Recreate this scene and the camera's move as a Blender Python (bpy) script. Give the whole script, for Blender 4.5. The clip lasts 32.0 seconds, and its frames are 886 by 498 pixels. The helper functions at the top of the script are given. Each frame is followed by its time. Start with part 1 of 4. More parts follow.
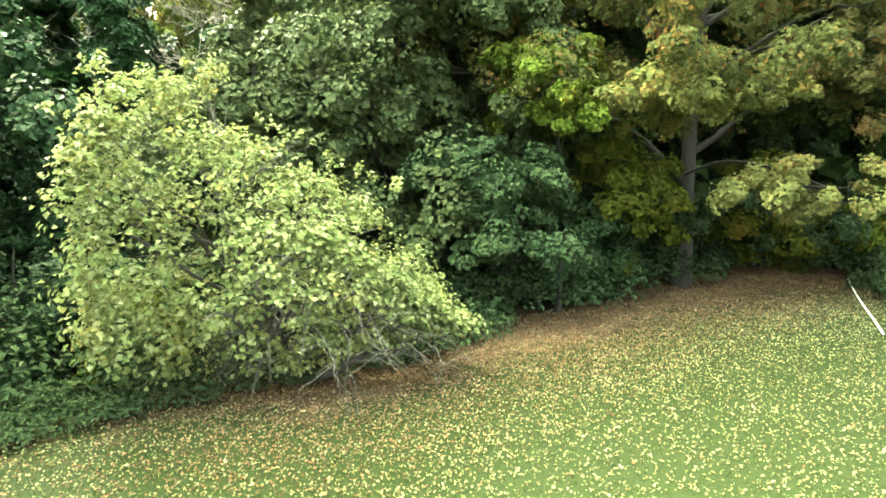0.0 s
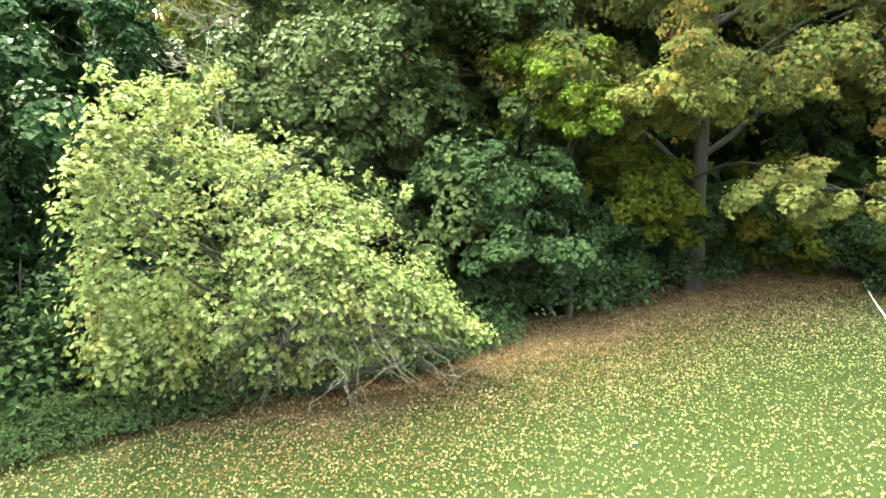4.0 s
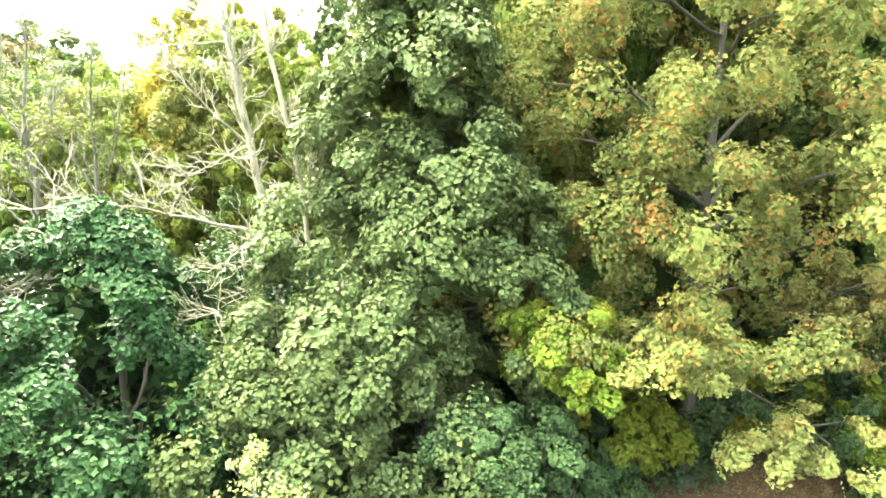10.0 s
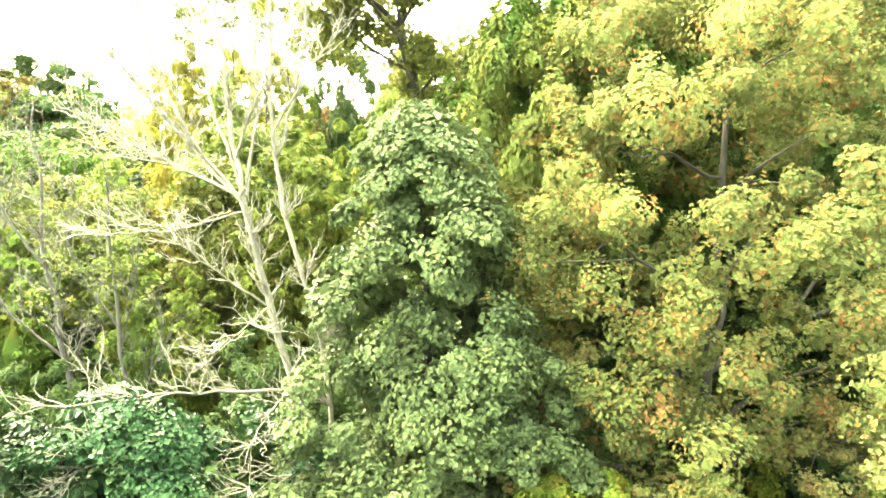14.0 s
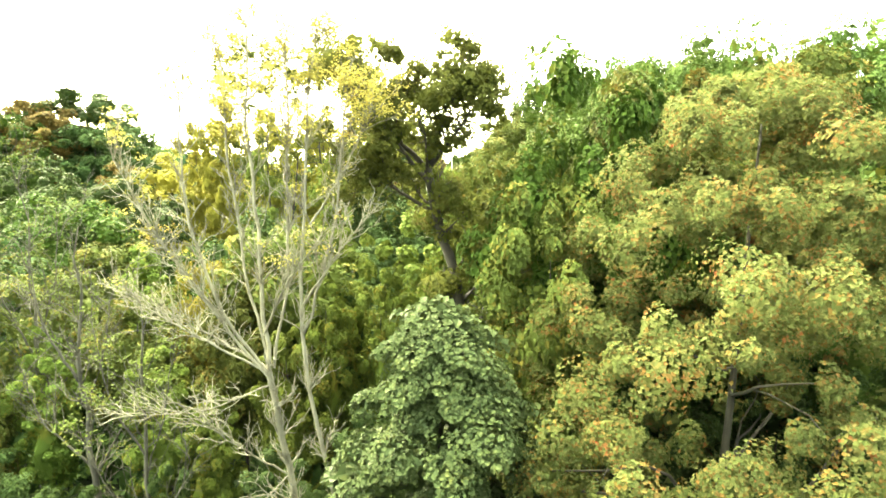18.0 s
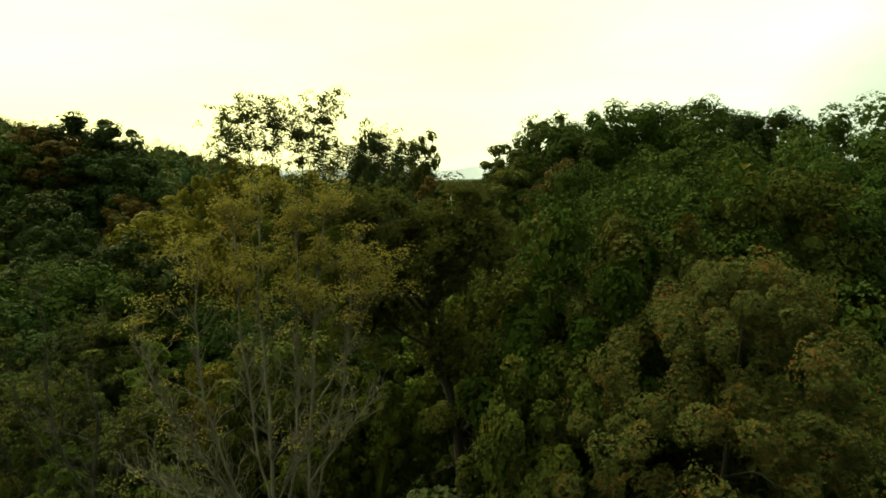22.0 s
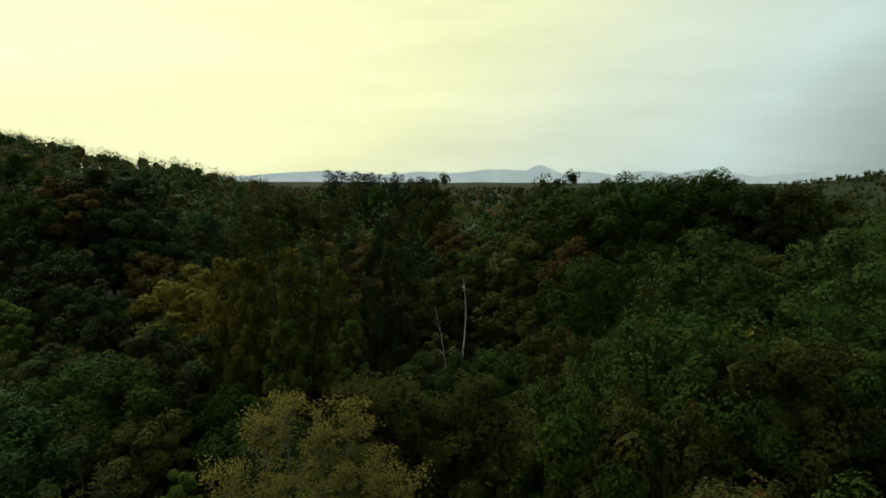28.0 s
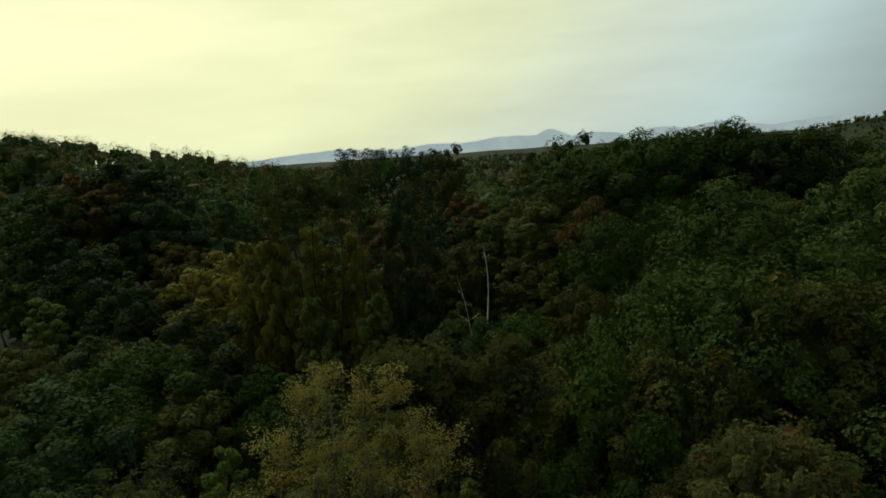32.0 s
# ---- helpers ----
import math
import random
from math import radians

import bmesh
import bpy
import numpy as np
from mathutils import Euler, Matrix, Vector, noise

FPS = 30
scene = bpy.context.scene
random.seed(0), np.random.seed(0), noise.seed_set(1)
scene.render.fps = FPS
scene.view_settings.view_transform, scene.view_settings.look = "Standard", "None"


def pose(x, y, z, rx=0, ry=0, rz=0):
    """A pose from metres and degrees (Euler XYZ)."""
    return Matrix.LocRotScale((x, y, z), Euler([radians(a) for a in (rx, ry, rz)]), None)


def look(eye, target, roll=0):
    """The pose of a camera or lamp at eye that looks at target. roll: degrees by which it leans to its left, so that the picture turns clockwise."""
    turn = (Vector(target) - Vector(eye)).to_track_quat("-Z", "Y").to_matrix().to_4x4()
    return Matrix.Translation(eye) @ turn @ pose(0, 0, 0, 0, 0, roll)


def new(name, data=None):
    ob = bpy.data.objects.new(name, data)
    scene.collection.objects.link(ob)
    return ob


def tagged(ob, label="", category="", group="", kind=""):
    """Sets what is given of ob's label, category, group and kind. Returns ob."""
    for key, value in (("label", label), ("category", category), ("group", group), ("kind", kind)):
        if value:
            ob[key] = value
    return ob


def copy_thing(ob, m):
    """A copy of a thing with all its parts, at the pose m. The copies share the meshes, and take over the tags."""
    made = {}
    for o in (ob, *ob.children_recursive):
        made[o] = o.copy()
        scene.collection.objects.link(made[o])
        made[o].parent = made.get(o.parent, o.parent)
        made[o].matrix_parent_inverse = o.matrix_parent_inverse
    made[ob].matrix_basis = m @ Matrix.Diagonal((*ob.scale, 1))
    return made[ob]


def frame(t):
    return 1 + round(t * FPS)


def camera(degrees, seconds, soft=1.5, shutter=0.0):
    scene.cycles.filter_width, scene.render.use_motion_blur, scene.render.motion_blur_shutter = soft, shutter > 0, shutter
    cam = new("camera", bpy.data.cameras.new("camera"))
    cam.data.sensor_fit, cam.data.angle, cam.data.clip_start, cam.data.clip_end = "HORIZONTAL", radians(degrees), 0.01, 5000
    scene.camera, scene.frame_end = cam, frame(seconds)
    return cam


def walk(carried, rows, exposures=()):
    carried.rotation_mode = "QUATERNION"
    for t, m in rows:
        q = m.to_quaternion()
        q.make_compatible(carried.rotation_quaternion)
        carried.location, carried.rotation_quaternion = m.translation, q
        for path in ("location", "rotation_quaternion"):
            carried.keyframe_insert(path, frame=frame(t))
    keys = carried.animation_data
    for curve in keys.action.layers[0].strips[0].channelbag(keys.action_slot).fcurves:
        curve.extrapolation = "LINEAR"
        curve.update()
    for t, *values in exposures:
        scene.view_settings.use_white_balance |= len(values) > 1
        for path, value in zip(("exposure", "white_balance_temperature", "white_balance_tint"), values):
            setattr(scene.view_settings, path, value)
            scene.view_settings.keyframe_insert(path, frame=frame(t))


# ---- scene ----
cam = camera(70.49, 32.0, soft=1.7)
PATH = [
    (0.0, pose(0.033, 0.530, 3.000, 85.20, 1.24, 0.01)),
    (0.5, pose(-0.042, 0.496, 3.007, 84.24, 2.41, -0.40)),
    (1.0, pose(-0.144, 0.575, 3.057, 84.66, 3.75, 0.00)),
    (1.5, pose(-0.192, 0.673, 3.122, 86.65, 3.38, 0.09)),
    (2.0, pose(-0.153, 0.697, 3.136, 86.12, 2.39, 0.34)),
    (2.5, pose(-0.052, 0.690, 3.140, 85.87, 1.57, -0.17)),
    (3.0, pose(0.011, 0.676, 3.114, 84.84, 1.31, -0.15)),
    (3.5, pose(-0.018, 0.695, 3.131, 85.13, 1.24, 0.42)),
    (5.5, pose(-0.133, 0.852, 3.871, 84.15, 2.17, 0.70)),
    (6.0, pose(-0.166, 0.886, 4.418, 84.26, 2.83, 1.22)),
    (6.5, pose(-0.196, 0.947, 5.155, 84.00, 2.14, 0.71)),
    (7.0, pose(-0.260, 1.024, 5.939, 84.68, 1.34, 0.39)),
    (7.5, pose(-0.346, 1.070, 6.699, 86.16, 2.03, 0.30)),
    (8.0, pose(-0.432, 1.057, 7.411, 85.86, 2.54, -0.46)),
    (8.5, pose(-0.506, 0.990, 8.113, 85.37, 1.68, -0.40)),
    (9.0, pose(-0.565, 0.871, 8.837, 85.06, 1.69, -0.83)),
    (9.5, pose(-0.610, 0.741, 9.580, 85.17, 2.68, -0.93)),
    (10.0, pose(-0.631, 0.606, 10.343, 84.05, 1.64, -1.33)),
    (10.5, pose(-0.664, 0.540, 11.140, 82.43, 0.51, -1.07)),
    (11.0, pose(-0.709, 0.509, 11.935, 82.75, 1.74, -1.08)),
    (11.5, pose(-0.738, 0.492, 12.678, 81.97, 2.26, -1.33)),
    (12.0, pose(-0.748, 0.477, 13.391, 81.83, 2.45, -1.22)),
    (12.5, pose(-0.763, 0.465, 14.054, 81.31, 2.15, -1.77)),
    (13.0, pose(-0.790, 0.472, 14.710, 82.67, 2.36, -1.41)),
    (13.5, pose(-0.824, 0.457, 15.340, 82.43, 3.48, -1.14)),
    (14.0, pose(-0.836, 0.450, 15.978, 82.85, 3.69, -1.56)),
    (14.5, pose(-0.801, 0.419, 16.623, 83.34, 2.27, -0.96)),
    (16.5, pose(-0.426, 0.193, 19.468, 85.22, 1.16, 0.30)),
    (17.0, pose(-0.424, 0.178, 20.233, 84.63, 1.10, 0.42)),
    (17.5, pose(-0.469, 0.190, 21.045, 84.19, 1.69, 0.69)),
    (18.0, pose(-0.513, 0.248, 21.901, 84.11, 1.18, 0.72)),
    (18.5, pose(-0.543, 0.308, 22.776, 84.32, 1.73, 0.38)),
    (19.0, pose(-0.577, 0.359, 23.712, 84.83, 2.43, 0.75)),
    (19.5, pose(-0.572, 0.366, 24.665, 84.19, 2.17, 1.04)),
    (20.0, pose(-0.563, 0.323, 25.633, 85.20, 1.86, 0.54)),
    (20.5, pose(-0.554, 0.189, 26.560, 85.38, 1.92, 0.59)),
    (21.0, pose(-0.521, -0.015, 27.472, 85.24, 1.49, 1.44)),
    (21.5, pose(-0.466, -0.209, 28.341, 83.47, 1.12, 0.69)),
    (22.0, pose(-0.449, -0.367, 29.216, 83.32, 0.37, 0.81)),
    (22.5, pose(-0.452, -0.500, 30.049, 83.71, 1.05, 0.36)),
    (23.0, pose(-0.473, -0.627, 30.902, 83.31, 1.81, 0.40)),
    (23.5, pose(-0.474, -0.753, 31.766, 82.35, 1.86, 0.52)),
    (24.0, pose(-0.501, -0.865, 32.666, 83.31, 1.61, 0.43)),
    (24.5, pose(-0.517, -0.966, 33.533, 83.13, 2.23, 0.28)),
    (26.5, pose(-0.559, -1.124, 37.102, 81.72, -0.56, 1.29)),
    (27.0, pose(-0.604, -1.099, 37.903, 82.04, 1.87, 0.84)),
    (27.5, pose(-0.648, -1.070, 38.575, 82.38, 1.59, 1.20)),
    (28.0, pose(-0.693, -1.089, 39.000, 83.40, -0.20, 1.90)),
    (28.5, pose(-0.745, -1.177, 39.131, 82.91, 0.54, 1.56)),
    (29.0, pose(-0.830, -1.310, 39.076, 82.64, 2.19, 1.92)),
    (29.5, pose(-0.915, -1.404, 38.992, 81.50, 3.71, 1.57)),
    (30.0, pose(-0.967, -1.474, 38.913, 82.12, 3.53, 1.73)),
    (30.5, pose(-0.984, -1.528, 38.853, 82.89, 2.94, 1.68)),
    (31.0, pose(-0.983, -1.596, 38.824, 82.15, 2.08, 1.51)),
    (31.5, pose(-1.012, -1.698, 38.834, 81.39, 2.18, 2.41)),
    (32.0, pose(-1.047, -1.809, 38.857, 80.85, 3.92, 2.79)),
]
EXPOSURES = ((0, 4.5, 6500, 8), (7, 4.75, 6500, 9), (8, 5.0, 6500, 11), (9, 5.15, 6500, 12), (12, 5.45, 6700, 12), (14, 5.2, 6900, 9), (17, 4.55, 7000, 7), (18, 4.15, 7100, 5),
             (19, 3.7, 7400, 2), (20, 2.35, 7800, -2), (21, 0.9, 8000, -5), (22, 0.2, 8500, -10), (24.5, 0.12, 8400, -8), (27, -0.65, 6350, 6), (32, -0.95, 6050, 8))
walk(cam, PATH, EXPOSURES)

# ---------------------------------------------------------------- world and light
SUN_AZ, SUN_EL = radians(38), radians(42)      # west of the view's axis, behind thin cloud
world = bpy.data.worlds.new("overcast_sky")
scene.world = world
world.use_nodes = True
wt = world.node_tree
wt.nodes.clear()


def wnode(kind, **kw):
    n = wt.nodes.new(kind)
    for k, v in kw.items():
        n.inputs[k].default_value = v
    return n


def build_world():
    out = wt.nodes.new("ShaderNodeOutputWorld")
    bg = wnode("ShaderNodeBackground", Strength=0.72)
    sky = wt.nodes.new("ShaderNodeTexSky")
    sky.sky_type = "NISHITA"
    sky.sun_disc = False
    sky.sun_elevation, sky.sun_rotation = SUN_EL, -SUN_AZ
    sky.dust_density, sky.air_density = 4.0, 1.5
    dim = wt.nodes.new("ShaderNodeVectorMath")
    dim.operation = "SCALE"
    dim.inputs["Scale"].default_value = 0.09
    tc = wt.nodes.new("ShaderNodeTexCoord")
    # the glow of the hidden sun in the cloud sheet
    dot = wt.nodes.new("ShaderNodeVectorMath")
    dot.operation = "DOT_PRODUCT"
    dot.inputs[1].default_value = (-math.sin(SUN_AZ) * math.cos(SUN_EL), math.cos(SUN_AZ) * math.cos(SUN_EL), math.sin(SUN_EL))
    glow = wt.nodes.new("ShaderNodeValToRGB")
    glow.color_ramp.elements[0].position, glow.color_ramp.elements[0].color = 0.0, (0.27, 0.31, 0.29, 1)
    glow.color_ramp.elements[1].position, glow.color_ramp.elements[1].color = 0.97, (4.0, 3.7, 2.4, 1)
    for pos, col in ((0.22, (0.76, 0.9, 0.83, 1)), (0.40, (1.62, 1.92, 1.74, 1)), (0.56, (2.0, 2.12, 1.6, 1)), (0.68, (2.5, 2.5, 1.45, 1)), (0.85, (3.0, 2.9, 1.6, 1))):
        e = glow.color_ramp.elements.new(pos)
        e.color = col
    # streaks of cloud, drawn out along the horizon
    mp = wt.nodes.new("ShaderNodeMapping")
    mp.inputs["Scale"].default_value = (1.6, 1.6, 9.0)
    nz = wnode("ShaderNodeTexNoise", Scale=1.6, Detail=5.0, Roughness=0.55)
    rp = wt.nodes.new("ShaderNodeMapRange")
    rp.inputs["To Min"].default_value, rp.inputs["To Max"].default_value = 0.78, 1.2
    mul = wt.nodes.new("ShaderNodeVectorMath")
    mul.operation = "SCALE"
    mix = wt.nodes.new("ShaderNodeMix")
    mix.data_type = "RGBA"
    mix.inputs["Factor"].default_value = 0.88
    L = wt.links.new
    L(tc.outputs["Generated"], dot.inputs[0])
    L(dot.outputs["Value"], glow.inputs["Fac"])
    L(tc.outputs["Generated"], mp.inputs["Vector"])
    L(mp.outputs["Vector"], nz.inputs["Vector"])
    L(nz.outputs["Fac"], rp.inputs["Value"])
    L(glow.outputs["Color"], mul.inputs[0])
    L(rp.outputs["Result"], mul.inputs["Scale"])
    L(sky.outputs["Color"], dim.inputs[0])
    L(dim.outputs["Vector"], mix.inputs["A"])
    L(mul.outputs["Vector"], mix.inputs["B"])
    L(mix.outputs["Result"], bg.inputs["Color"])
    L(bg.outputs["Background"], out.inputs["Surface"])


build_world()
sun = new("sun", bpy.data.lights.new("sun", "SUN"))
sun.data.energy, sun.data.angle, sun.data.color = 1.5, radians(18), (1.0, 0.96, 0.86)
sun.matrix_world = look((-math.sin(SUN_AZ) * 60, math.cos(SUN_AZ) * 60, 60 * math.tan(SUN_EL)), (0, 0, 0))


# ---------------------------------------------------------------- materials
def material(name):
    m = bpy.data.materials.new(name)
    m.use_nodes = True
    m.node_tree.nodes.clear()
    return m, m.node_tree


def ramp(nt, stops):
    r = nt.nodes.new("ShaderNodeValToRGB")
    els = r.color_ramp.elements
    while len(els) < len(stops):
        els.new(0.5)
    for e, (p, c) in zip(els, stops):
        e.position, e.color = p, (*c, 1)
    return r


def leaf_material(name, cols, patch, patch_amount=0.4, gloss=0.45, through_amount=0.3, patch_scale=0.8, sheen=0.04, spread=0.55):
    """Leaves: each its own shade, whole sprays turned towards the patch colours."""
    m, nt = material(name)
    L = nt.links.new
    mean = [sum(c[i] for c in cols) / len(cols) for i in range(3)]
    cols = [tuple(mean[i] + (c[i] - mean[i]) * spread for i in range(3)) for c in cols]
    geo = nt.nodes.new("ShaderNodeNewGeometry")
    r1 = ramp(nt, [(i / max(1, len(cols) - 1), c) for i, c in enumerate(cols)])
    L(geo.outputs["Random Per Island"], r1.inputs["Fac"])
    r2 = ramp(nt, [(i / max(1, len(patch) - 1), c) for i, c in enumerate(patch)])
    wn = nt.nodes.new("ShaderNodeTexWhiteNoise")
    wn.noise_dimensions = "1D"
    L(geo.outputs["Random Per Island"], wn.inputs["W"])
    L(wn.outputs["Value"], r2.inputs["Fac"])
    tc = nt.nodes.new("ShaderNodeTexCoord")
    nz = nt.nodes.new("ShaderNodeTexNoise")
    nz.inputs["Scale"].default_value, nz.inputs["Detail"].default_value = patch_scale, 3.0
    L(tc.outputs["Object"], nz.inputs["Vector"])
    oi = nt.nodes.new("ShaderNodeObjectInfo")
    add = nt.nodes.new("ShaderNodeMath")
    add.operation = "MULTIPLY_ADD"
    add.inputs[1].default_value = 0.25
    L(wn.outputs["Value"], add.inputs[0])
    L(nz.outputs["Fac"], add.inputs[2])
    mr = nt.nodes.new("ShaderNodeMapRange")
    lo = 0.86 - 0.45 * patch_amount
    mr.inputs["From Min"].default_value, mr.inputs["From Max"].default_value = lo, lo + 0.16
    L(add.outputs["Value"], mr.inputs["Value"])
    mix = nt.nodes.new("ShaderNodeMix")
    mix.data_type = "RGBA"
    L(mr.outputs["Result"], mix.inputs["Factor"])
    L(r1.outputs["Color"], mix.inputs["A"])
    L(r2.outputs["Color"], mix.inputs["B"])
    hsv = nt.nodes.new("ShaderNodeHueSaturation")
    mv = nt.nodes.new("ShaderNodeMapRange")
    mv.inputs["To Min"].default_value, mv.inputs["To Max"].default_value = 0.75, 1.25
    mh = nt.nodes.new("ShaderNodeMapRange")
    mh.inputs["To Min"].default_value, mh.inputs["To Max"].default_value = 0.485, 0.515
    L(oi.outputs["Random"], mv.inputs["Value"])
    L(oi.outputs["Random"], mh.inputs["Value"])
    L(mv.outputs["Result"], hsv.inputs["Value"])
    L(mh.outputs["Result"], hsv.inputs["Hue"])
    L(mix.outputs["Result"], hsv.inputs["Color"])
    b = nt.nodes.new("ShaderNodeBsdfPrincipled")
    b.inputs["Roughness"].default_value = gloss + 0.15
    b.inputs["Specular IOR Level"].default_value = sheen
    L(hsv.outputs["Color"], b.inputs["Base Color"])
    tr = nt.nodes.new("ShaderNodeBsdfTranslucent")
    L(hsv.outputs["Color"], tr.inputs["Color"])
    sh = nt.nodes.new("ShaderNodeMixShader")
    sh.inputs["Fac"].default_value = through_amount
    out = nt.nodes.new("ShaderNodeOutputMaterial")
    L(b.outputs["BSDF"], sh.inputs[1])
    L(tr.outputs["BSDF"], sh.inputs[2])
    L(sh.outputs["Shader"], out.inputs["Surface"])
    return m


def bark_material(name, dark, light, scale=6.0):
    m, nt = material(name)
    L = nt.links.new
    tc = nt.nodes.new("ShaderNodeTexCoord")
    mp = nt.nodes.new("ShaderNodeMapping")
    mp.inputs["Scale"].default_value = (1, 1, 0.25)
    L(tc.outputs["Object"], mp.inputs["Vector"])
    nz = nt.nodes.new("ShaderNodeTexNoise")
    nz.inputs["Scale"].default_value, nz.inputs["Detail"].default_value, nz.inputs["Roughness"].default_value = scale, 6, 0.65
    big = nt.nodes.new("ShaderNodeTexNoise")
    big.inputs["Scale"].default_value = 0.9
    L(mp.outputs["Vector"], nz.inputs["Vector"])
    L(tc.outputs["Object"], big.inputs["Vector"])
    av = nt.nodes.new("ShaderNodeMath")
    av.operation = "MULTIPLY_ADD"
    av.inputs[1].default_value = 0.6
    L(nz.outputs["Fac"], av.inputs[0])
    hv = nt.nodes.new("ShaderNodeMath")
    hv.operation = "MULTIPLY"
    hv.inputs[1].default_value = 0.4
    L(big.outputs["Fac"], hv.inputs[0])
    L(hv.outputs["Value"], av.inputs[2])
    r = ramp(nt, [(0.32, dark), (0.66, light)])
    L(av.outputs["Value"], r.inputs["Fac"])
    b = nt.nodes.new("ShaderNodeBsdfPrincipled")
    b.inputs["Roughness"].default_value = 0.85
    L(r.outputs["Color"], b.inputs["Base Color"])
    bp = nt.nodes.new("ShaderNodeBump")
    bp.inputs["Strength"].default_value, bp.inputs["Distance"].default_value = 0.6, 0.03
    L(nz.outputs["Fac"], bp.inputs["Height"])
    L(bp.outputs["Normal"], b.inputs["Normal"])
    out = nt.nodes.new("ShaderNodeOutputMaterial")
    L(b.outputs["BSDF"], out.inputs["Surface"])
    return m


CRAB = leaf_material("apple_leaf_yellow_green", [(0.0756, 0.117, 0.0378), (0.129, 0.17, 0.0529), (0.189, 0.223, 0.0756), (0.28, 0.302, 0.151), (0.151, 0.196, 0.068)],
                     [(0.287, 0.272, 0.068), (0.318, 0.302, 0.129), (0.242, 0.22, 0.0529)], 0.25, 0.4, 0.25, 1.2, spread=0.8)
PALE = leaf_material("leaf_white", [(0.55, 0.58, 0.52), (0.72, 0.74, 0.70)],
                     [(0.6, 0.62, 0.55), (0.75, 0.76, 0.72)], 0.2, 0.5, 0.2)
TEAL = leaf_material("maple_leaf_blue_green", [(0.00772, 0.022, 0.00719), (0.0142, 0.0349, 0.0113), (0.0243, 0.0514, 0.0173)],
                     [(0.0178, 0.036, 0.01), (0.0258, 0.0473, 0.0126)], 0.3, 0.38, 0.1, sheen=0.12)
DARK = leaf_material("maple_leaf_dark_green", [(0.0386, 0.0628, 0.0209), (0.0644, 0.096, 0.0349), (0.0932, 0.128, 0.0494)],
                     [(0.0772, 0.107, 0.0349), (0.116, 0.143, 0.0466)], 0.25, 0.4, 0.2, sheen=0.12)
HOLLY = leaf_material("shrub_leaf_grey_green", [(0.018, 0.034, 0.013), (0.03, 0.05, 0.02), (0.048, 0.07, 0.03)],
                      [(0.035, 0.054, 0.02), (0.05, 0.07, 0.028)], 0.3, 0.35, 0.1)
LIME = leaf_material("understorey_leaf_lime", [(0.0535, 0.0813, 0.00963), (0.0856, 0.111, 0.0145), (0.118, 0.133, 0.0241)],
                     [(0.145, 0.133, 0.0241), (0.171, 0.128, 0.0241)], 0.3, 0.45, 0.3)
GOLD = leaf_material("maple_leaf_turning", [(0.0547, 0.0712, 0.0218), (0.0774, 0.0909, 0.0282), (0.0977, 0.103, 0.0343), (0.12, 0.111, 0.0406)],
                     [(0.186, 0.0955, 0.0355), (0.206, 0.0682, 0.0262), (0.186, 0.126, 0.0496), (0.168, 0.0496, 0.0235)], 0.26, 0.45, 0.45, 0.8)
TURNED = leaf_material("maple_leaf_orange", [(0.128, 0.0739, 0.0234), (0.152, 0.0952, 0.0286), (0.109, 0.0874, 0.026), (0.166, 0.129, 0.039)],
                       [(0.147, 0.0627, 0.0221), (0.157, 0.101, 0.0325)], 0.4, 0.45, 0.3, 0.8, spread=0.9)
# GOLD made lighter for the low boughs, with the light put into colour
LITBOUGH = leaf_material("maple_leaf_lit_gold", [(0.0924, 0.112, 0.0339), (0.136, 0.15, 0.0459), (0.173, 0.171, 0.0568), (0.21, 0.176, 0.0676)],
                          [(0.247, 0.129, 0.0406), (0.247, 0.176, 0.0608)], 0.38, 0.45, 0.3, 0.8, spread=0.8)
OAK = leaf_material("oak_leaf_green", [(0.029, 0.0501, 0.00908), (0.0349, 0.0588, 0.0104), (0.042, 0.0672, 0.0124)],
                    [(0.0819, 0.0895, 0.015), (0.0942, 0.0961, 0.0171)], 0.18, 0.5, 0.12, 0.3)
OLIVE = leaf_material("ash_leaf_olive", [(0.0525, 0.0669, 0.0163), (0.0618, 0.0761, 0.0183), (0.0711, 0.0833, 0.0203)],
                      [(0.107, 0.0851, 0.0203), (0.116, 0.0907, 0.0207)], 0.35, 0.5, 0.15, 0.3)
YELLOW = leaf_material("poplar_leaf_yellow_green", [(0.0748, 0.104, 0.0205), (0.0882, 0.119, 0.0232), (0.0995, 0.125, 0.0266)],
                       [(0.148, 0.137, 0.0272), (0.157, 0.143, 0.0272)], 0.35, 0.5, 0.2, 0.4)
TULIP = leaf_material("tulip_tree_leaf_gold", [(0.163, 0.158, 0.0257), (0.197, 0.189, 0.03), (0.219, 0.201, 0.0343)],
                      [(0.243, 0.184, 0.0321), (0.174, 0.171, 0.03)], 0.35, 0.5, 0.25, 0.4)
AMBER = leaf_material("hickory_leaf_amber", [(0.131, 0.125, 0.0216), (0.165, 0.149, 0.0243), (0.189, 0.163, 0.027)],
                      [(0.155, 0.117, 0.029), (0.127, 0.117, 0.0299)], 0.35, 0.5, 0.2, 0.4)
TIPGOLD = leaf_material("thin_tip_leaf_gold", [(0.23, 0.227, 0.0605), (0.316, 0.299, 0.0756), (0.401, 0.364, 0.0924)],
                        [(0.413, 0.325, 0.084), (0.34, 0.246, 0.0672)], 0.3, 0.5, 0.45, 0.5)
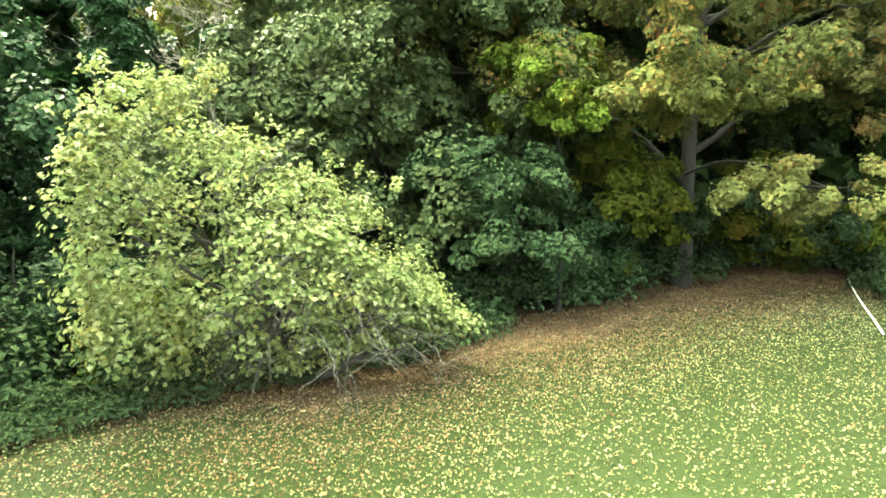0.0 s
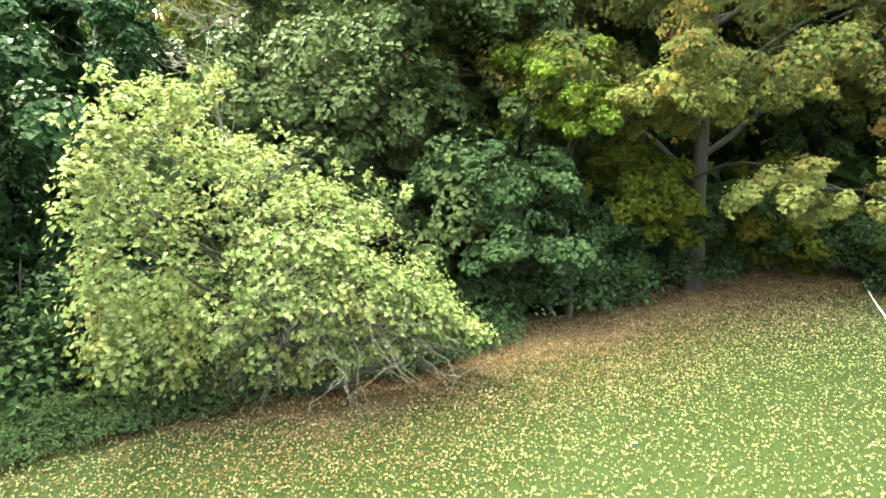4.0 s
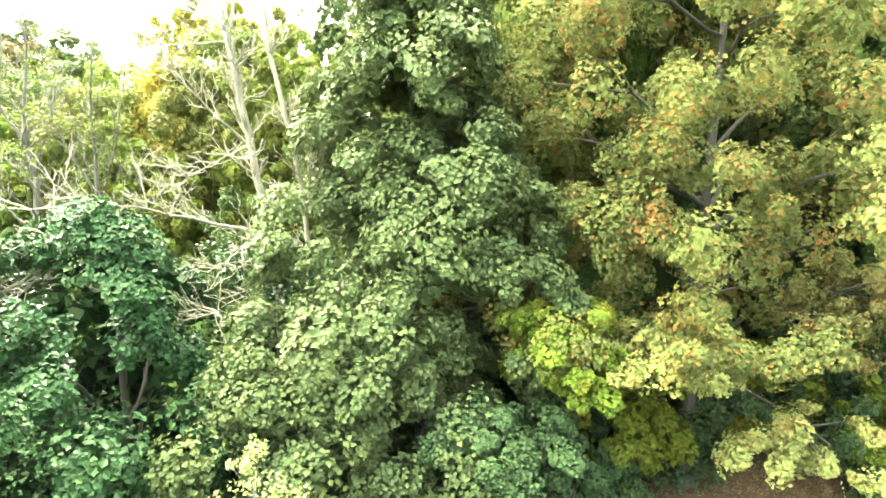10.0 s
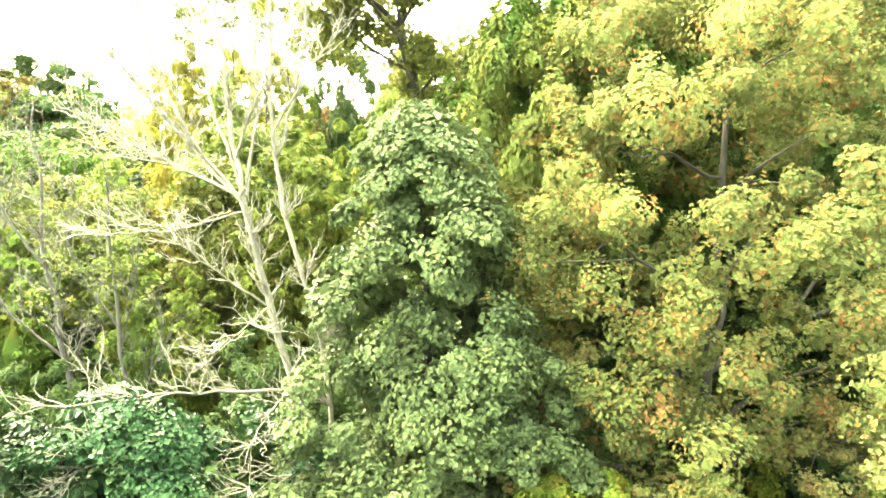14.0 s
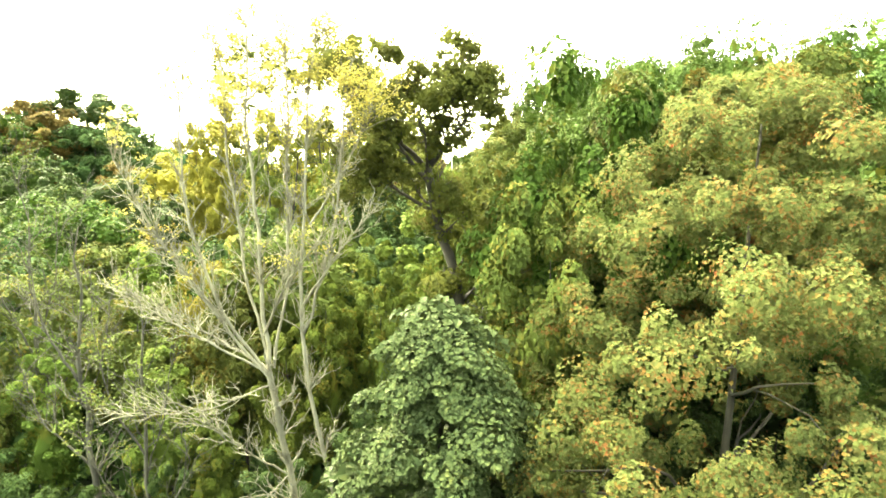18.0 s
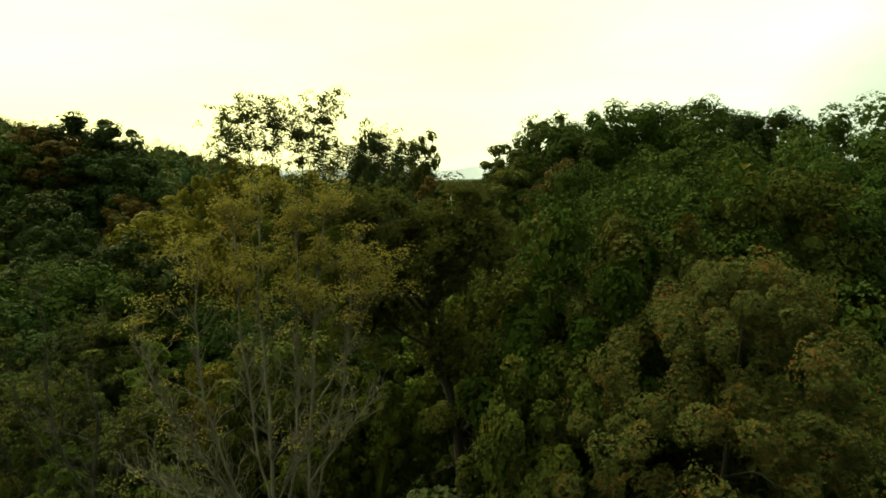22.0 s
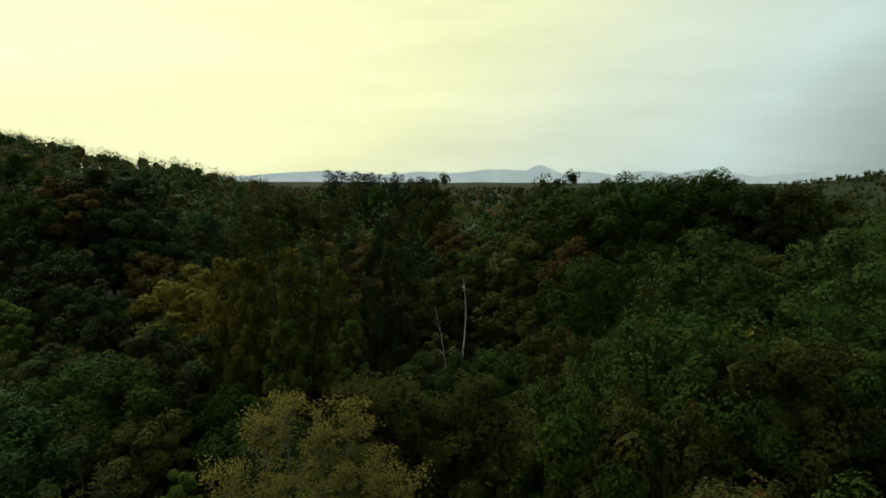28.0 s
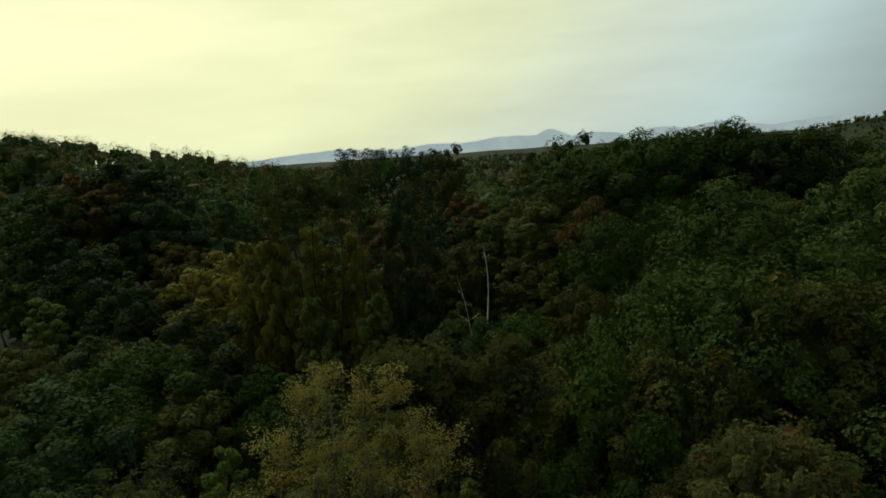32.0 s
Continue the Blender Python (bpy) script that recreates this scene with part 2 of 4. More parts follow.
WOODMAPLE = leaf_material("wood_maple_leaf", [(0.0323, 0.0534, 0.0173), (0.0379, 0.0617, 0.0195), (0.0445, 0.0693, 0.0218)],
                          [(0.0657, 0.0742, 0.02), (0.0756, 0.079, 0.0204)], 0.18, 0.5, 0.12, 0.3)
# OAK lightened: another kind of oak, and sky light on near crowns painted in
BRIGHTOAK = leaf_material("oak_leaf_fresh_sky_lit_green", [(0.0419, 0.0726, 0.0168), (0.0528, 0.0882, 0.0206), (0.0655, 0.101, 0.0244)],
                          [(0.111, 0.115, 0.0149), (0.128, 0.118, 0.0165)], 0.18, 0.5, 0.12, 0.3)
RUST = leaf_material("tree_leaf_rust", [(0.085, 0.052, 0.018), (0.10, 0.062, 0.02), (0.085, 0.066, 0.02)],
                     [(0.0864, 0.057, 0.0184), (0.0711, 0.063, 0.0191)], 0.35, 0.5, 0.15, 0.4)
PINE = leaf_material("pine_needles", [(0.0202, 0.0414, 0.0167), (0.0238, 0.0479, 0.0188), (0.0281, 0.0529, 0.0209)],
                     [(0.0302, 0.053, 0.0189), (0.0346, 0.0577, 0.0201)], 0.3, 0.55, 0.05, 0.4)
OPENOAK = leaf_material("open_oak_leaf", [(0.075, 0.095, 0.024), (0.095, 0.115, 0.028), (0.11, 0.125, 0.032)],
                        [(0.12, 0.11, 0.03), (0.13, 0.12, 0.034)], 0.3, 0.5, 0.45, 0.4)
BARK = bark_material("bark_grey_brown", (0.012, 0.010, 0.007), (0.04, 0.033, 0.024))
SNAGBARK = bark_material("dead_wood_pale", (0.055, 0.05, 0.036), (0.19, 0.175, 0.128))
BIRCHBARK = bark_material("birch_bark_white", (0.30, 0.26, 0.22), (0.78, 0.74, 0.68))
TWIG = bark_material("twig_grey", (0.025, 0.023, 0.017), (0.07, 0.064, 0.048), 12)


# ---------------------------------------------------------------- the lie of the land
def smooth(a, b, v):
    t = np.clip((v - a) / (b - a), 0, 1)
    return t * t * (3 - 2 * t)


def bump(x, y, cx, cy, sx, sy):
    return np.exp(-((x - cx) / sx) ** 2 - ((y - cy) / sy) ** 2)


def land(x, y):
    """Height of the ground at x, y (arrays or numbers)."""
    x, y = np.asarray(x, float), np.asarray(y, float)
    lawn = -0.25 + 0.30 * smooth(3, 15, x) - 0.5 * smooth(-6, -22, x)
    lawn = lawn + 0.05 * np.sin(x * 0.7 + 1) * np.sin(y * 0.6)
    wood = 2.0 + 15.0 * bump(x, y, 36, 95, 30, 50) + 5.0 * bump(x, y, 26, 52, 16, 20) + 9.0 * bump(x, y, -70, 118, 30, 45)
    wood = wood + 36.0 * bump(x, y, -245, 320, 105, 120) + 9.0 * bump(x, y, -120, 320, 50, 80) + 13 * bump(x, y, -28, 218, 24, 24) + 5 * smooth(60, 160, y) + 2 * np.sin(x / 60.0) * np.sin(y / 47.0 + 1)
    far = 8 + 40 * bump(x, y, 900, 1250, 200, 260) + 30 * bump(x, y, 1250, 1500, 300, 300)
    far = far + 2.5 * np.sin(x / 71.0 + y / 133.0) * np.sin(x / 173.0 - y / 91.0)
    k1, k2 = smooth(18, 45, y), smooth(330, 800, y)
    base = lawn * (1 - k1) + wood * k1
    return base * (1 - k2) + far * k2


def edge(x):
    """Where the lawn ends and the wood begins, as y over x."""
    x = np.asarray(x, float)
    return np.interp(x, (-30, -6, 1.5, 5, 9.5, 11.8, 12.6, 20), (2, 8.5, 14.0, 17.4, 20.4, 20.8, 20.0, 15.0)) + 0.25 * np.sin(x * 1.3)


def ground_material():
    m, nt = material("ground_grass_litter_shaded_floor")
    L = nt.links.new
    at = nt.nodes.new("ShaderNodeAttribute")
    at.attribute_name = "wood"
    tc = nt.nodes.new("ShaderNodeTexCoord")

    def nse(scale, detail=4.0):
        n = nt.nodes.new("ShaderNodeTexNoise")
        n.inputs["Scale"].default_value, n.inputs["Detail"].default_value = scale, detail
        L(tc.outputs["Object"], n.inputs["Vector"])
        return n
    fine, mid, big = nse(38, 6), nse(2.2), nse(0.02, 8)
    grass = ramp(nt, [(0.3, (0.009, 0.015, 0.004)), (0.5, (0.014, 0.022, 0.005)), (0.7, (0.021, 0.03, 0.009))])
    litter = ramp(nt, [(0.3, (0.035, 0.022, 0.013)), (0.5, (0.075, 0.046, 0.026)), (0.72, (0.14, 0.09, 0.05))])
    # treetop tone for far country; the wood floor takes it as painted shade
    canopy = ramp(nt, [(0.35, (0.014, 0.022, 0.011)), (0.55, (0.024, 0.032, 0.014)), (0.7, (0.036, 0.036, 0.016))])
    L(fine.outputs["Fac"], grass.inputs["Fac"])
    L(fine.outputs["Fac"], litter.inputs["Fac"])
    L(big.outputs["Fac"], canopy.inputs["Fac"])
    ad = nt.nodes.new("ShaderNodeMath")
    ad.operation = "MULTIPLY_ADD"
    ad.inputs[1].default_value = 0.9
    L(mid.outputs["Fac"], ad.inputs[0])
    L(at.outputs["Fac"], ad.inputs[2])
    mr = nt.nodes.new("ShaderNodeMapRange")
    mr.inputs["From Min"].default_value, mr.inputs["From Max"].default_value = 0.75, 1.1
    L(ad.outputs["Value"], mr.inputs["Value"])
    m1 = nt.nodes.new("ShaderNodeMix")
    m1.data_type = "RGBA"
    L(mr.outputs["Result"], m1.inputs["Factor"])
    L(grass.outputs["Color"], m1.inputs["A"])
    L(litter.outputs["Color"], m1.inputs["B"])
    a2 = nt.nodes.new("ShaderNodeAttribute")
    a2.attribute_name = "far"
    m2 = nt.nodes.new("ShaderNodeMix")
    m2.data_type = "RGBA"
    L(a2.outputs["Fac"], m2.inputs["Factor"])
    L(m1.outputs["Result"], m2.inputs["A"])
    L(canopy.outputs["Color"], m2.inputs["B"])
    b = nt.nodes.new("ShaderNodeBsdfPrincipled")
    b.inputs["Roughness"].default_value = 0.95
    b.inputs["Specular IOR Level"].default_value = 0.1
    L(m2.outputs["Result"], b.inputs["Base Color"])
    bp = nt.nodes.new("ShaderNodeBump")
    bp.inputs["Strength"].default_value, bp.inputs["Distance"].default_value = 0.7, 0.03
    L(fine.outputs["Fac"], bp.inputs["Height"])
    L(bp.outputs["Normal"], b.inputs["Normal"])
    out = nt.nodes.new("ShaderNodeOutputMaterial")
    L(b.outputs["BSDF"], out.inputs["Surface"])
    return m


def mesh_from(name, verts, faces, mat, smooth_it=False):
    """A mesh from arrays; faces is an n by 3 or n by 4 array."""
    verts, faces = np.asarray(verts, np.float32), np.asarray(faces, np.int32)
    me = bpy.data.meshes.new(name)
    me.vertices.add(len(verts))
    me.vertices.foreach_set("co", verts.ravel())
    k = faces.shape[1]
    me.loops.add(faces.size)
    me.loops.foreach_set("vertex_index", faces.ravel())
    me.polygons.add(len(faces))
    me.polygons.foreach_set("loop_start", np.arange(0, faces.size, k, dtype=np.int32))
    me.polygons.foreach_set("use_smooth", np.full(len(faces), smooth_it))
    me.materials.append(mat)
    me.update(calc_edges=True)
    return me


def build_ground():
    xs = np.concatenate([-np.geomspace(4600, 34, 46), np.arange(-32, 36.1, 0.8), np.geomspace(38, 4600, 46)])
    ys = np.concatenate([-np.geomspace(4600, 8, 26), np.arange(-6, 42.1, 0.8), np.geomspace(43.5, 4700, 90)])
    X, Y = np.meshgrid(xs, ys)
    Z = land(X, Y)
    v = np.stack([X, Y, Z], -1).reshape(-1, 3)
    nx, ny = len(xs), len(ys)
    i, j = np.meshgrid(np.arange(nx - 1), np.arange(ny - 1))
    a = (j * nx + i).ravel()
    f = np.stack([a, a + 1, a + nx + 1, a + nx], 1)
    me = mesh_from("ground", v, f, ground_material(), True)
    # far: just inside the edge the floor turns dark, tree shade put into colour
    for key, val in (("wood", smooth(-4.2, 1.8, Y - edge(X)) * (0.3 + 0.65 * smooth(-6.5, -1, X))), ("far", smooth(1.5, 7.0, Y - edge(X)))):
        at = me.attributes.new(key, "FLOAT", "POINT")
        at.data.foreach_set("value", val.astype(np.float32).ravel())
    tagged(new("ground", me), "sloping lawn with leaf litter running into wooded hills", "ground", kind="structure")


build_ground()


def backdrop_hills():
    """Pale ridges miles away; their haze is put into a pale glowing colour."""
    m, nt = material("hills_painted_haze")
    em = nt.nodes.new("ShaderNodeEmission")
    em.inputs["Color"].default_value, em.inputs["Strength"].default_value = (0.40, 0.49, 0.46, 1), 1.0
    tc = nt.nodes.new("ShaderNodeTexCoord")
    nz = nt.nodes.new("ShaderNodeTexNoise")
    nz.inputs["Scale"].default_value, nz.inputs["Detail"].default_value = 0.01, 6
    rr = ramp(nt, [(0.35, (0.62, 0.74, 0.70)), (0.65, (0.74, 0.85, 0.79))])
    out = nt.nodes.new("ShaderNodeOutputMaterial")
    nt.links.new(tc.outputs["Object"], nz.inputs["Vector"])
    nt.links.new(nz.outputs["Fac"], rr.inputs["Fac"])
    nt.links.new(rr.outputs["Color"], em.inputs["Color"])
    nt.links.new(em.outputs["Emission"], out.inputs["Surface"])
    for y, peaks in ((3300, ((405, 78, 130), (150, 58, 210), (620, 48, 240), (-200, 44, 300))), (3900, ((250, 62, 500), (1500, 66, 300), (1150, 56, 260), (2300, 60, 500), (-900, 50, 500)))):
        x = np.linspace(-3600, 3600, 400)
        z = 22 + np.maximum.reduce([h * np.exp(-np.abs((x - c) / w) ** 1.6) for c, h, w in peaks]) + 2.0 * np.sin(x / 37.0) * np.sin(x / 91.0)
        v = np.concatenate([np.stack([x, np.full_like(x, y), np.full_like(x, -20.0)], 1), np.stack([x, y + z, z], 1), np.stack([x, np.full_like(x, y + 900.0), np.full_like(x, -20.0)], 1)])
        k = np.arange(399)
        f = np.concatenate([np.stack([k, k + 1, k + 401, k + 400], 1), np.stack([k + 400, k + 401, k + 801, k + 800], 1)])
        tagged(new("backdrop", mesh_from("backdrop", v, f, m, True)), "pale hills along the horizon, haze put into their glow", "hills", kind="structure")


backdrop_hills()


# ---------------------------------------------------------------- trees
def rng(seed):
    return np.random.default_rng(seed)


def leaf_arrays(c, n, d, size, width=0.62, fold=0.18):
    """Kite-shaped leaves folded at the midrib: c centres, n normals, d tip directions, size per leaf."""
    d = d - n * (d * n).sum(1)[:, None]
    d /= np.linalg.norm(d, axis=1)[:, None] + 1e-9
    s = np.cross(n, d)
    h = size[:, None]
    base, tip = c - d * h * 0.5, c + d * h * 0.5 - n * h * 0.08
    mid = c - d * h * 0.06 + n * h * fold * 0.0
    left, right = mid - s * h * width * 0.5 + n * h * fold, mid + s * h * width * 0.5 + n * h * fold
    v = np.stack([base, right, tip, left], 1).reshape(-1, 3)
    k = np.arange(len(c))[:, None] * 4
    f = np.concatenate([k + np.array([[0, 1, 2]]), k + np.array([[0, 2, 3]])], 1).reshape(-1, 3)
    return v, f


def spray(r, centres, out, rad, flat, per, size, droop=0.35, shell=0.78, loose=0.24, up=0.65, lead=0.25, width=0.62):
    """Leaves of many sprays: domes of leaves round their centres, leaning outwards. Returns leaf arrays."""
    m = len(centres)
    u = r.normal(size=(m, per, 3))
    u /= np.linalg.norm(u, axis=2)[..., None]
    u[..., 2] = np.where(u[..., 2] < -0.15, -u[..., 2], u[..., 2])
    q = shell + (1 - shell) * r.random((m, per)) ** 0.6
    rr = (rad * (0.6 + 0.75 * r.random(m)))[:, None]
    lump = 1 + 0.28 * np.sin(u[..., 0] * 5 + centres[:, :1] * 3) * np.sin(u[..., 1] * 5 + centres[:, 1:2] * 3)
    p = u * (q * rr * lump)[..., None]
    p[..., 2] *= flat
    # hanging outer rim
    side = (p * out[:, None, :]).sum(2)
    p[..., 2] -= droop * np.maximum(side, 0) ** 1.3
    c = (centres[:, None, :] + p).reshape(-1, 3)
    n = u * 0.85 + np.array([0, 0, up]) + out[:, None, :] * lead + r.normal(size=(m, per, 3)) * loose
    n = n.reshape(-1, 3)
    n /= np.linalg.norm(n, axis=1)[:, None]
    d = (u * 0.6 + out[:, None, :] * 0.8 + r.normal(size=(m, per, 3)) * 0.6 + np.array([0, 0, -0.5 if width < 0.8 else 0.0])).reshape(-1, 3)
    return leaf_arrays(c, n, d, size * (0.7 + 0.6 * r.random(len(c))), width)


def tube(points, radii, sides=7):
    """A tapering tube along points, as arrays."""
    p = np.asarray(points, float)
    t = np.gradient(p, axis=0)
    t /= np.linalg.norm(t, axis=1)[:, None] + 1e-9
    ref = np.where(np.abs(t[:, 2:3]) > 0.9, np.array([[1.0, 0, 0]]), np.array([[0, 0, 1.0]]))
    a = np.cross(t, ref)
    a /= np.linalg.norm(a, axis=1)[:, None] + 1e-9
    b = np.cross(t, a)
    w = np.linspace(0, 2 * math.pi, sides, endpoint=False)
    ring = np.cos(w)[None, :, None] * a[:, None] + np.sin(w)[None, :, None] * b[:, None]
    v = (p[:, None] + ring * np.asarray(radii)[:, None, None]).reshape(-1, 3)
    i, k = np.meshgrid(np.arange(len(p) - 1), np.arange(sides), indexing="ij")
    a0, a1 = (i * sides + k).ravel(), (i * sides + (k + 1) % sides).ravel()
    return v, np.stack([a0, a1, a1 + sides, a0 + sides], 1)


def join(parts):
    vs, fs, o = [], [], 0
    for v, f in parts:
        vs.append(v)
        fs.append(f + o)
        o += len(v)
    return np.concatenate(vs), np.concatenate(fs)


def wander(r, a, b, n, amp, sag=0.0):
    """A crooked line from a to b."""
    a, b = np.asarray(a, float), np.asarray(b, float)
    s = np.linspace(0, 1, n)[:, None]
    p = a + (b - a) * s
    k = r.normal(size=(3, 3)) * amp * np.linalg.norm(b - a)
    for i in range(3):
        p = p + k[i] * np.sin(s * math.pi * (i + 1)) / (i + 1)
    p[:, 2] -= sag * np.sin(s[:, 0] * math.pi)
    return p


def empty(name, x, y, z):
    e = new(name)
    e.empty_display_size = 0.3
    e.location = (x, y, z)
    return e


def part(name, data, parent, label=""):
    ob = new(name, data)
    ob.parent = parent
    if label:
        ob["label"] = label
    return ob


def profile(shape, s):
    """Crown radius over its height s from 0 to 1."""
    if shape == "dome":
        return np.sqrt(np.clip(1 - (np.abs(s - 0.38) / 0.64) ** 2.4, 0.02, 1))
    if shape == "peak":
        return np.where(s < 0.38, np.sqrt(np.clip(1 - (np.abs(s - 0.38) / 0.64) ** 2.4, 0.02, 1)), np.clip(1 - (np.abs(s - 0.38) / 0.64) ** 1.5, 0.02, 1) ** 0.6)
    if shape == "cone":
        return np.clip(1.02 - s ** 1.25, 0.04, 1) * (0.75 + 0.25 * smooth(0, 0.2, s))
    if shape == "skirt":
        return np.clip(1.0 - 0.78 * s ** 2.0, 0.1, 1) * (0.8 + 0.2 * smooth(0, 0.15, s))
    if shape == "vase":
        return 0.35 + 0.65 * np.sin(np.clip(s, 0, 1) * math.pi * 0.78) ** 0.9
    return np.sqrt(np.clip(1 - (2 * s - 1) ** 2, 0.02, 1))


def crown_points(r, shape, z0, z1, rad, count, ragged=0.22, inner=0.3, lean=(0, 0), squash=1.0):
    """Where the sprays of a crown sit and which way they face."""
    s = r.random(count * 3)
    keep = r.random(count * 3) < 0.25 + 0.75 * profile(shape, s)
    s = s[keep][:count]
    n = len(s)
    w = r.random(n) * 2 * math.pi
    lump = 1 + ragged * np.sin(w * 3 + s * 7 + r.random() * 6) + ragged * 0.8 * np.sin(w * 5 - s * 11 + r.random() * 6)
    q = np.where(r.random(n) < inner, 0.25 + 0.5 * r.random(n), 0.74 + 0.34 * r.random(n))
    R = rad * profile(shape, s) * lump * q
    c = np.stack([np.cos(w) * R + lean[0] * s, np.sin(w) * R * squash + lean[1] * s, z0 + (z1 - z0) * s], 1)
    out = np.stack([np.cos(w), np.sin(w), 0.15 + 0.6 * (s > 0.85)], 1)
    return c, out / np.linalg.norm(out, axis=1)[:, None]


def ball(level):
    """Corners and triangles of a unit ball."""
    bm = bmesh.new()
    bmesh.ops.create_icosphere(bm, subdivisions=level, radius=1.0)
    v = np.array([p.co[:] for p in bm.verts])
    f = np.array([[p.index for p in q.verts] for q in bm.faces])
    bm.free()
    return v, f


BALL = {k: ball(k) for k in (1, 2)}


def cores(r, c, rad, level, tall=0.85, rough=0.16):
    """Hearts of lobes or crowns, added to block light and sight: closed, lumpy and irregular, under their outer leaves.
    """
    v, f = BALL[level]
    m = len(c)
    ph = r.random((m, 1, 3)) * 6.28
    lump = 1 + rough * (np.sin(v[None] * 4.1 + ph).sum(2) / 1.5) + rough * 0.5 * r.normal(size=(m, len(v)))
    p = c[:, None, :] + v[None] * (rad[:, None] * lump)[..., None] * np.array([1, 1, tall])
    ff = f[None] + (np.arange(m) * len(v))[:, None, None]
    return p.reshape(-1, 3), ff.reshape(-1, 3)


def billow(r, c, kr, out, n, size, clumps=8, tall=0.85, droop=0.0, up=0.45, level=0, small=False, loose=0.42, hollow=0.64, width=0.92, spike=0.55, inner=2.6):
    """Rounded leafy lobes at c with radii kr, facing out: each a heart, added to keep the gaps dark, clad in knobs of
    leaves. Returns leaf arrays and core arrays.
    """
    m = len(c)
    g = r.normal(size=(m, clumps, 3)) + out[:, None, :] * 0.6 + np.array([0, 0, 0.3])
    g /= np.linalg.norm(g, axis=2)[..., None]
    u = r.normal(size=(m, n, 3)) + out[:, None, :] * 0.45
    u /= np.linalg.norm(u, axis=2)[..., None]
    dots = np.einsum("mni,mki->mnk", u, g)
    who = dots.argmax(2)
    k = np.exp(-(1 - np.take_along_axis(dots, who[..., None], 2)[..., 0]) / 0.13)
    best = np.take_along_axis(g, who[..., None], 1)
    keep = ((u * out[:, None, :]).sum(2) > -0.55) & (r.random((m, n)) < 0.5 + 0.6 * k)
    p = u * (kr[:, None] * (hollow + spike * k + 0.2 * r.random((m, n)) - 0.14))[..., None] * np.array([1, 1, tall])
    side = np.maximum((p * out[:, None, :]).sum(2), 0)
    p[..., 2] -= droop * side ** 1.3
    nrm = u * 0.6 + best * 0.55 + np.array([0, 0, up]) + r.normal(size=(m, n, 3)) * loose
    nrm = nrm[keep]
    nrm /= np.linalg.norm(nrm, axis=1)[:, None]
    d = (u * 0.5 + r.normal(size=(m, n, 3)) * 0.7 + np.array([0, 0, -0.2 if small else -0.5]))[keep]
    q = (c[:, None, :] + p)[keep]
    sz = size * (0.65 + 0.7 * r.random(len(q)))
    v, f = leaf_arrays(q, nrm, d, sz, width)
    if small:
        v = v.reshape(-1, 4, 3)[:, (1, 2, 3)].reshape(-1, 3)
        f = np.arange(len(v)).reshape(-1, 3)
    if level:
        return (v, f), cores(r, c, kr * hollow * 0.9, level, tall, 0.2)
    # larger inner leaves, added to close the inside and keep it dark
    n = 20
    u = r.normal(size=(m, n, 3)) + out[:, None, :] * 0.3
    u /= np.linalg.norm(u, axis=2)[..., None]
    p = u * (kr[:, None] * hollow * (0.5 + 0.45 * r.random((m, n))))[..., None] * np.array([1, 1, tall])
    p[..., 2] -= droop * np.maximum((p * out[:, None, :]).sum(2), 0) ** 1.3 + 0.04 * kr[:, None]
    nrm = (u + r.normal(size=(m, n, 3)) * 0.35).reshape(-1, 3)
    nrm /= np.linalg.norm(nrm, axis=1)[:, None]
    return (v, f), leaf_arrays((c[:, None, :] + p).reshape(-1, 3), nrm, r.normal(size=(m * n, 3)), np.minimum(np.repeat(kr, n) * 0.6, inner * size) * (0.75 + 0.5 * r.random(m * n)), 0.9)


def dome_lobes(r, rad, z0, h, lobes, knob=0.27):
    """Lobes set unevenly over a dome-shaped crown: centres, radii, outward directions."""
    i = np.arange(lobes) + 0.5
    u = 1 - 1.55 * i / lobes
    w = i * 2.39996 + r.random() * 6
    s = np.sqrt(np.clip(1 - u * u, 0, 1))
    half = (h - z0) * 0.5
    k = 0.64 + 0.36 * r.random(lobes)
    c = np.stack([np.cos(w) * s * rad * k, np.sin(w) * s * rad * k, z0 + half + half * u * k], 1) + r.normal(size=(lobes, 3)) * rad * 0.06
    out = c - np.array([0, 0, z0 + half * 0.6])
    out /= np.linalg.norm(out, axis=1)[:, None]
    return c, rad * knob * (0.6 + 0.75 * r.random(lobes)), out


def woody(r, h, z0, centres, thick, lean=(0, 0), limbs=14, forks=1):
    """Trunk and limbs that run out to some of the sprays. Returns trunk arrays and limb arrays."""
    top = np.array([lean[0], lean[1], h])
    tp = wander(r, (0, 0, -0.25), top, 12, 0.012)
    rad = thick * (1 - np.linspace(0, 1, 12) ** 0.9 * 0.88)
    rad[0] *= 1.5
    trunk = [tube(tp, rad, 9)]
    out = []
    order = r.permutation(len(centres))[:limbs]
    for i in order:
        c = centres[i]
        zt = np.clip(c[2] - 0.45 * math.hypot(c[0], c[1]) - 0.3, z0 * 0.55, h * 0.93)
        k = int(np.clip(zt / h * 11, 0, 10))
        a = tp[k] + (tp[k + 1] - tp[k]) * (zt / h * 11 - k)
        n = 7
        p = wander(r, a, c, n, 0.05, -0.06 * np.linalg.norm(c - a))
        th = max(0.018, min(rad[k] * 0.55, 0.02 * np.linalg.norm(c - a) + 0.02))
        out.append([tube(p, np.linspace(th, th * 0.25, n), 6)])
        for _ in range(forks):
            j = r.integers(2, 5)
            e = c + np.clip(r.normal(size=3), -1.5, 1.5) * 0.14 * np.linalg.norm(c - a)
            out[-1].append(tube(wander(r, p[j], e, 5, 0.06), np.linspace(th * 0.5, th * 0.15, 5), 5))
    return join(trunk), [join(o) for o in out]


